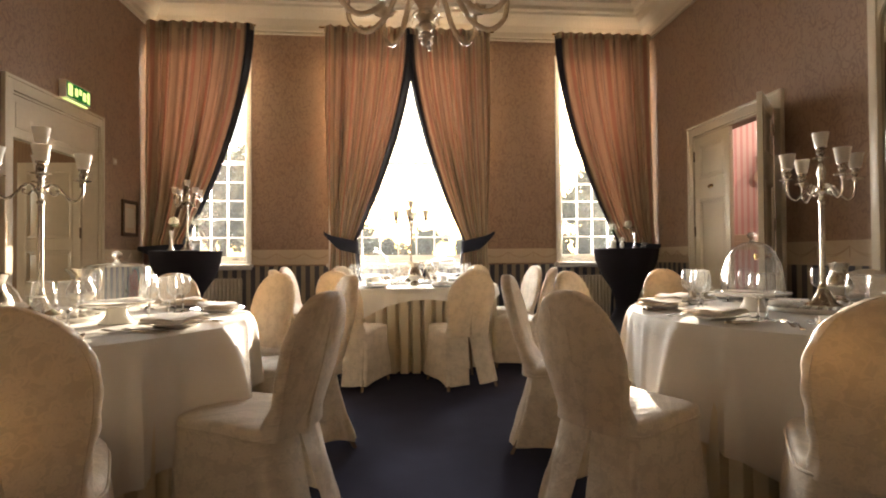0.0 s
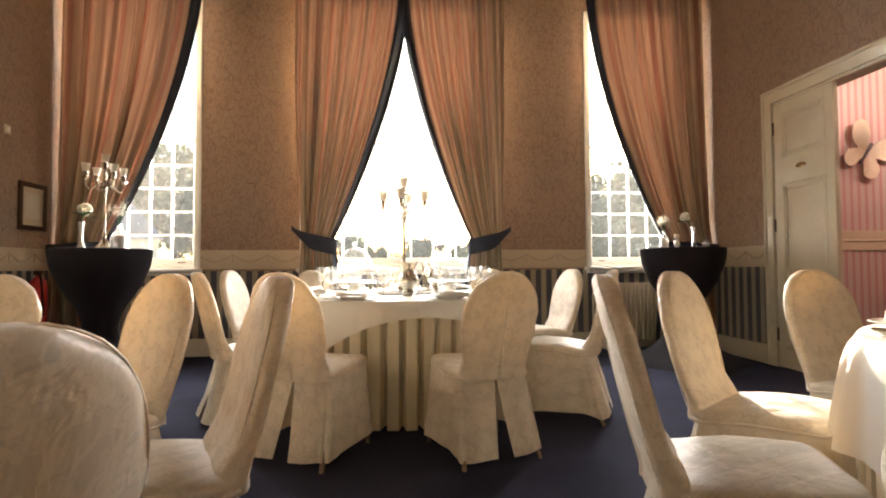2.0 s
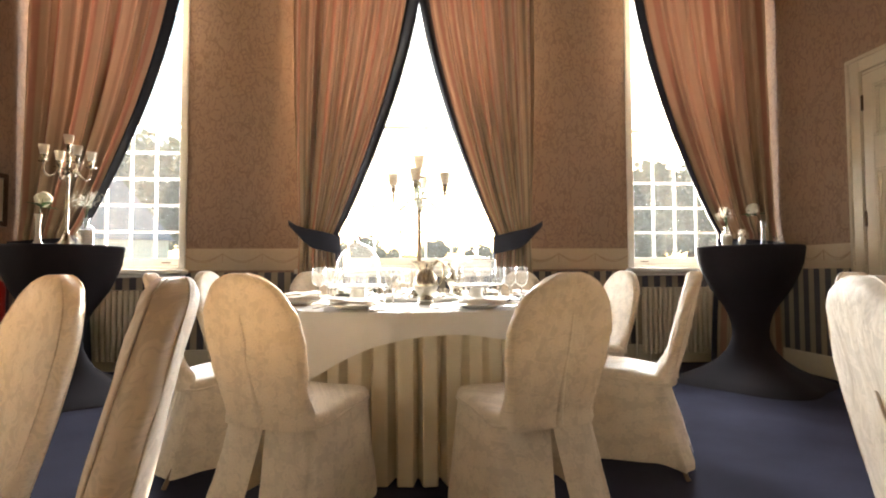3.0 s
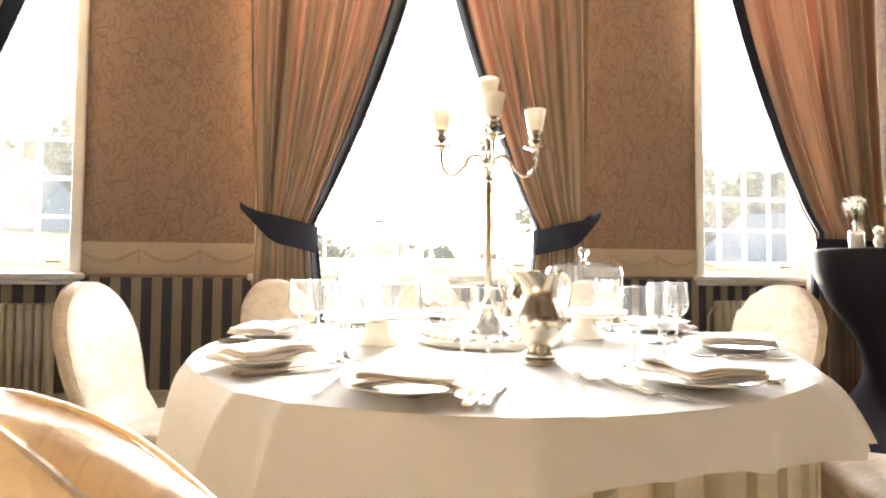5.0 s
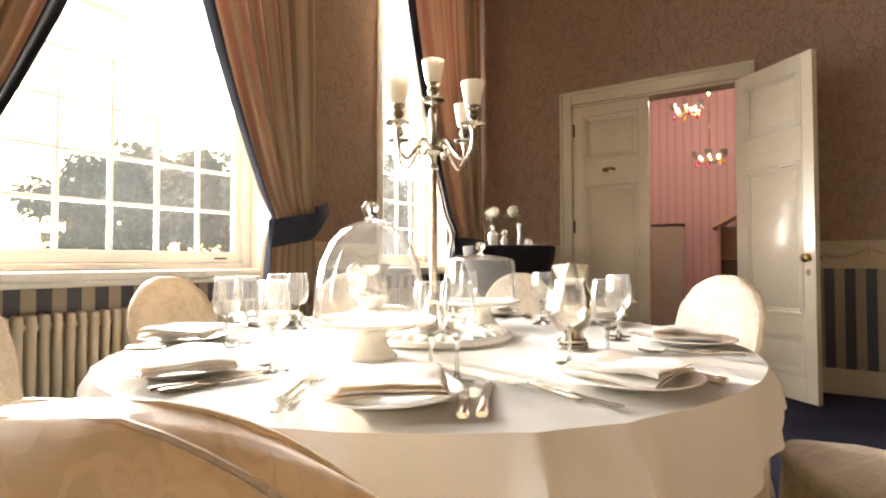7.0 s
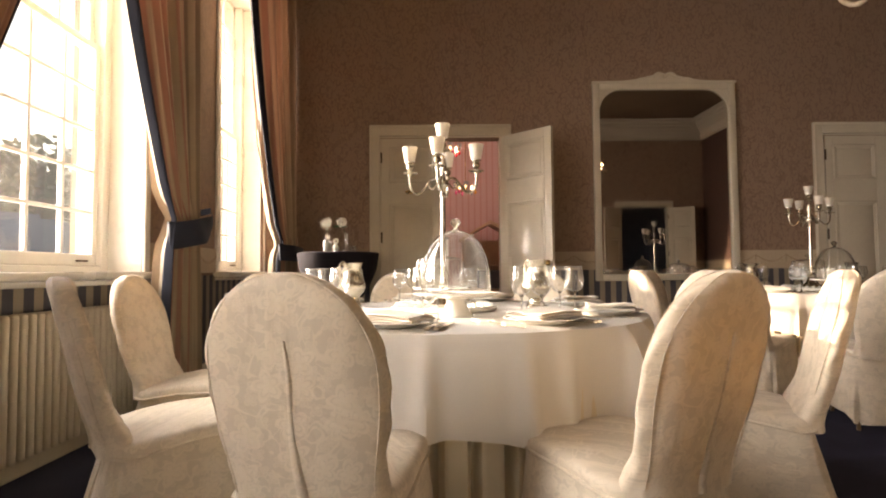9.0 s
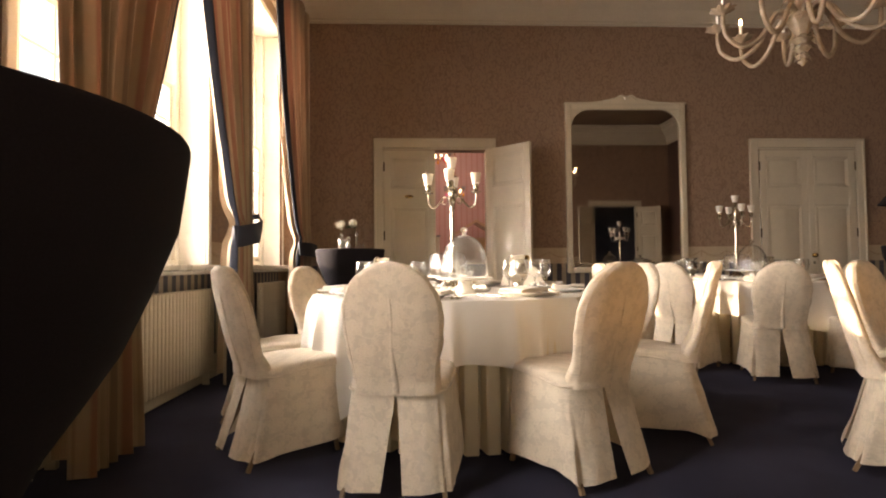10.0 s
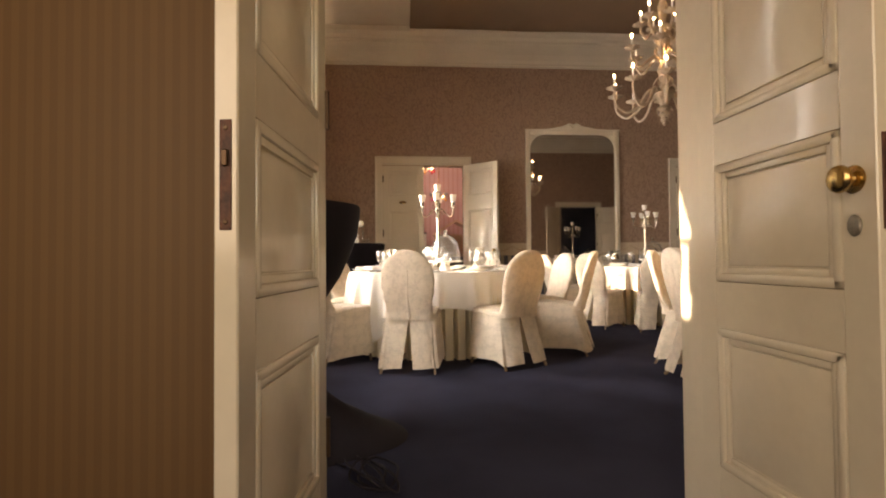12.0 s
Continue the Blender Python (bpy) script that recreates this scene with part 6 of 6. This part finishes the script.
def bead_lamp(x, y, z, seed, top):
    rng = random.Random(seed)
    c = thing("bead_chandelier", "small chandelier hung with coloured glass beads", "chandelier", "bead chandeliers")
    part("rod", sweep(bmesh.new(), ((0, 0, 0), (0, 0, top - z)), 0.006, 6), BRASS, c)
    for k in range(6):
        a = 2 * math.pi * k / 6
        part("arm", sweep(bmesh.new(), spline(((0, 0, 0.02), (0.08 * math.cos(a), 0.08 * math.sin(a), -0.05), (0.16 * math.cos(a), 0.16 * math.sin(a), 0.03)), 5), 0.006, 6), BRASS, c)
        part("cup", lathe(bmesh.new(), ((0, 0), (0.03, 0.0), (0.038, 0.045), (0, 0.045)), 12, (0.16 * math.cos(a), 0.16 * math.sin(a), 0.03)), COLOURS[2], c)
        part("bead", lathe(bmesh.new(), ((0, 0), (0.018, 0.02), (0.014, 0.05), (0, 0.07)), 10, (0.14 * math.cos(a + 0.3), 0.14 * math.sin(a + 0.3), -0.09)), COLOURS[rng.randrange(4)], c)
        part("bulb", lathe(bmesh.new(), ((0, 0), (0.012, 0.015), (0.012, 0.03), (0, 0.045)), 8, (0.1 * math.cos(a), 0.1 * math.sin(a), -0.01)), BEAD_BULB, c)
    c.matrix_basis = pose(x, y, z)


bead_lamp(5.0, 5.86, 2.68, 1, 3.6)
bead_lamp(5.0, 5.64, 2.12, 2, 3.6)
pinklamp = bpy.data.lights.new("bead_chandelier_light", "POINT")
pinklamp.energy, pinklamp.color, pinklamp.shadow_soft_size = 17.0, (1.0, 0.8, 0.74), 0.05
new("bead_chandelier_light", pinklamp).matrix_world = Matrix.Translation((5.0, 5.75, 2.9))
halllamp = bpy.data.lights.new("chandelier_light", "POINT")
halllamp.energy, halllamp.color, halllamp.shadow_soft_size = 2.0, (1.0, 0.68, 0.38), 0.04
new("chandelier_light", halllamp).matrix_world = Matrix.Translation((0.037, 3.571, 3.0))

k = thing("pedestal", "plain white plinth against the pink wall", "pedestal")
part("column", boxed((4.8, 5.9, 0.0), (5.0, 6.21, 1.38), 0.01, 2), WHITE, k)
part("cap", boxed((4.79, 5.89, 1.384), (5.01, 6.22, 1.41), 0.006, 2), GREY, k)
k = thing("open_cabinet", "pale wooden open cabinet with a sloping top", "cabinet")
PALEWOOD = surface("pale_wood", (0.5, 0.34, 0.22), 0.5, vary=0.15, coarse=3.0, fine=50.0)
for a, b in ((4.75, 4.79), (5.61, 5.65)):
    part("side", boxed((5.95, a, 0), (6.4, b, 1.45), 0.004, 1), PALEWOOD, k)
for z in (0.1, 0.62, 1.02):
    part("shelf", boxed((5.96, 4.79, z), (6.38, 5.61, z + 0.03)), PALEWOOD, k)
part("back_panel", boxed((6.385, 4.79, 0.1), (6.4, 5.61, 1.45)), PALEWOOD, k)
bm = bmesh.new()
vs = [bm.verts.new(q) for q in ((5.9, 5.7, 1.45), (6.42, 5.7, 1.45), (6.42, 5.2, 1.75), (5.9, 5.2, 1.75), (6.42, 4.7, 1.45), (5.9, 4.7, 1.45))]
lo = [bm.verts.new((v.co.x, v.co.y, v.co.z - 0.05)) for v in vs]
for q in ((0, 1, 2, 3), (3, 2, 4, 5)):
    bm.faces.new([vs[i] for i in q])
    bm.faces.new([lo[i] for i in q[::-1]])
for i, j in ((0, 1), (1, 2), (2, 4), (4, 5), (5, 3), (3, 0)):
    bm.faces.new((vs[j], vs[i], lo[i], lo[j]))
part("gable_top", bm, PALEWOOD, k)
part("dark_box", boxed((6.0, 4.85, 0.651), (6.3, 5.4, 0.95), 0.01, 1), GREY, k)


CREAMPAPER = surface("cream_paper", (0.72, 0.6, 0.45), 0.7, vary=0.06)


def paper_butterfly(x, z, s, turn):
    b = thing("paper_butterfly", "white paper butterfly stuck on the pink wall", "butterfly", "paper butterflies")
    for side in (-1, 1):
        bm = bmesh.new()
        out = [(0.01, 0.0), (0.04, 0.14), (0.13, 0.2), (0.2, 0.14), (0.16, 0.04), (0.08, 0.01), (0.14, -0.05), (0.13, -0.13), (0.06, -0.14), (0.01, -0.04)]
        edge = spline([(u, v, 0) for u, v in out + out[:1]], 4)[:-1]
        f = [bm.verts.new((-0.02 - 0.12 * abs(q.x), side * q.x, q.y)) for q in edge]
        g = [bm.verts.new((-0.017 - 0.12 * abs(q.x), side * q.x, q.y)) for q in edge]
        bm.faces.new(f)
        bm.faces.new(g[::-1])
        for k in range(len(edge)):
            bm.faces.new((f[k], g[k], g[(k + 1) % len(edge)], f[(k + 1) % len(edge)]))
        part("wing", bm, CREAMPAPER, b)
    part("body", sweep(bmesh.new(), ((-0.02, 0, -0.08), (-0.025, 0, 0.09)), 0.01, 6), GREY, b)
    b.matrix_basis = pose(x, 6.94, z, 0, turn, 0) @ pose(0, 0, 0, 0, 0, 90) @ Matrix.Scale(s, 4)


paper_butterfly(4.71, 2.08, 1.42, 32)

# ---------------------------------------------------------------- outside
GRASS = surface("outside_ground", (0.16, 0.17, 0.13), 0.9, vary=0.2, coarse=0.15, fine=3.0, kind="Object")
tagged(part("ground", boxed((-900, -900, -1.6), (900, 1500, -1.2)), GRASS, smooth=False), kind="structure")
FOLIAGE = surface("tree_foliage", (0.115, 0.125, 0.075), 0.6, vary=0.3, coarse=0.6, fine=5.0, translucent=0.2)
BARK = surface("tree_bark", (0.12, 0.09, 0.06), 0.9, vary=0.3, coarse=2.0, fine=20.0)


def tree(seed):
    rng = random.Random(seed)
    t = thing("tree", "broad leafy deciduous tree beyond the windows", "tree", "garden trees")
    part("trunk", sweep(bmesh.new(), spline(((0, 0, 0), (0.1, 0, 1.5), (0.0, 0.15, 3.2), (0.2, 0.1, 5.0)), 4), lambda s: 0.32 - 0.2 * s, 10), BARK, t)
    bm = bmesh.new()
    ends = []
    for k in range(11):
        a = rng.uniform(0, 6.28)
        z0 = rng.uniform(1.6, 4.2)
        e = Vector((rng.uniform(1.2, 2.8) * math.cos(a), rng.uniform(1.2, 2.8) * math.sin(a), z0 + rng.uniform(0.8, 2.8)))
        sweep(bm, spline(((0, 0, z0), (e.x * 0.5, e.y * 0.5, z0 + 0.5 * (e.z - z0) + 0.3), e), 4), lambda s: 0.11 - 0.08 * s, 6)
        ends.append(e)
    part("limbs", bm, BARK, t)
    verts, faces = [], []
    clumps = [(e + Vector((rng.gauss(0, 0.5), rng.gauss(0, 0.5), rng.gauss(0.2, 0.5))), rng.uniform(0.7, 1.25)) for e in ends for _ in range(2)] + [(Vector((rng.gauss(0, 0.8), rng.gauss(0, 0.8), rng.uniform(4.5, 6.6))), rng.uniform(0.8, 1.3)) for _ in range(8)]
    for c, r in clumps:
        for _ in range(150):
            d = Vector((rng.gauss(0, 1), rng.gauss(0, 1), rng.gauss(0, 0.8)))
            p = c + d.normalized() * r * rng.uniform(0.45, 1.05)
            u = Vector((rng.gauss(0, 1), rng.gauss(0, 1), rng.gauss(0, 1))).normalized() * rng.uniform(0.16, 0.3)
            w = u.orthogonal().normalized() * rng.uniform(0.1, 0.19)
            n = len(verts)
            verts += [p - u, p + w, p + u, p - w]
            faces.append((n, n + 1, n + 2, n + 3))
    me = bpy.data.meshes.new("crown")
    me.from_pydata([tuple(v) for v in verts], [], faces)
    me.materials.append(FOLIAGE)
    o = new("crown", me)
    o.parent = t
    return t


trees = [tree(21), tree(22), tree(23)]
rng = random.Random(31)
first_use = [True] * 3
for k in range(44):
    az = -62 + 124 * k / 43 + rng.uniform(-1.5, 1.5)
    far = rng.uniform(34, 62)
    size = rng.uniform(1.1, 1.75) * far / 48
    if -12 < az < 23:
        size *= 0.42
    m = pose(far * math.sin(radians(az)), 6 + far * math.cos(radians(az)), -1.25, 0, 0, rng.uniform(0, 360))
    i = k % 3
    if first_use[i]:
        trees[i].matrix_basis = m
        trees[i].scale = (size,) * 3
        first_use[i] = False
    else:
        o = copy_thing(trees[i], m)
        o.scale = (size,) * 3


def house(x, y, turn, w, d, eave, ridge, wall_m, roof_m, label):
    h = thing("house", label, "house", "houses across the garden")
    part("wall", boxed((-w / 2, -d / 2, 0), (w / 2, d / 2, eave)), wall_m, h, smooth=False)
    bm = bmesh.new()
    o = 0.3
    lo = [bm.verts.new(p) for p in ((-w / 2 - o, -d / 2 - o, eave + 0.003), (w / 2 + o, -d / 2 - o, eave + 0.003), (w / 2 + o, d / 2 + o, eave + 0.003), (-w / 2 - o, d / 2 + o, eave + 0.003))]
    t = [bm.verts.new((-w / 2 + d * 0.35, 0, ridge)), bm.verts.new((w / 2 - d * 0.35, 0, ridge))]
    for f in ((lo[0], lo[1], t[1], t[0]), (lo[2], lo[3], t[0], t[1]), (lo[1], lo[2], t[1]), (lo[3], lo[0], t[0]), (lo[3], lo[2], lo[1], lo[0])):
        bm.faces.new(f)
    part("roof", bm, roof_m, h, smooth=False)
    for k in range(int(w // 2.2)):
        xx = -w / 2 + 1.2 + 2.2 * k
        wd = part("window", boxed((xx - 0.5, -d / 2 - 0.05, 0.9), (xx + 0.5, -d / 2, 2.0)), WHITE, h, smooth=False)
        part("pane", boxed((xx - 0.42, -d / 2 - 0.056, 0.98), (xx + 0.42, -d / 2 - 0.051, 1.92)), GREY, wd, smooth=False)
    part("chimney", boxed((w * 0.2, -0.3, eave + (ridge - eave) * 0.4), (w * 0.2 + 0.6, 0.3, ridge + 0.7)), BARK, h, smooth=False)
    h.matrix_basis = pose(x, y, -1.25, 0, 0, turn)


SLATE = surface("grey_slate", (0.13, 0.135, 0.15), 0.5, vary=0.15, coarse=0.5, fine=6.0)
house(19.5, 25.0, -35, 9.0, 6.0, 2.4, 4.9, PLASTER, SLATE, "low white house with a grey slate roof")
house(-21.0, 36.0, 30, 11.0, 8.0, 4.0, 8.6, PLASTER, SLATE, "pale house with a grey hipped roof")
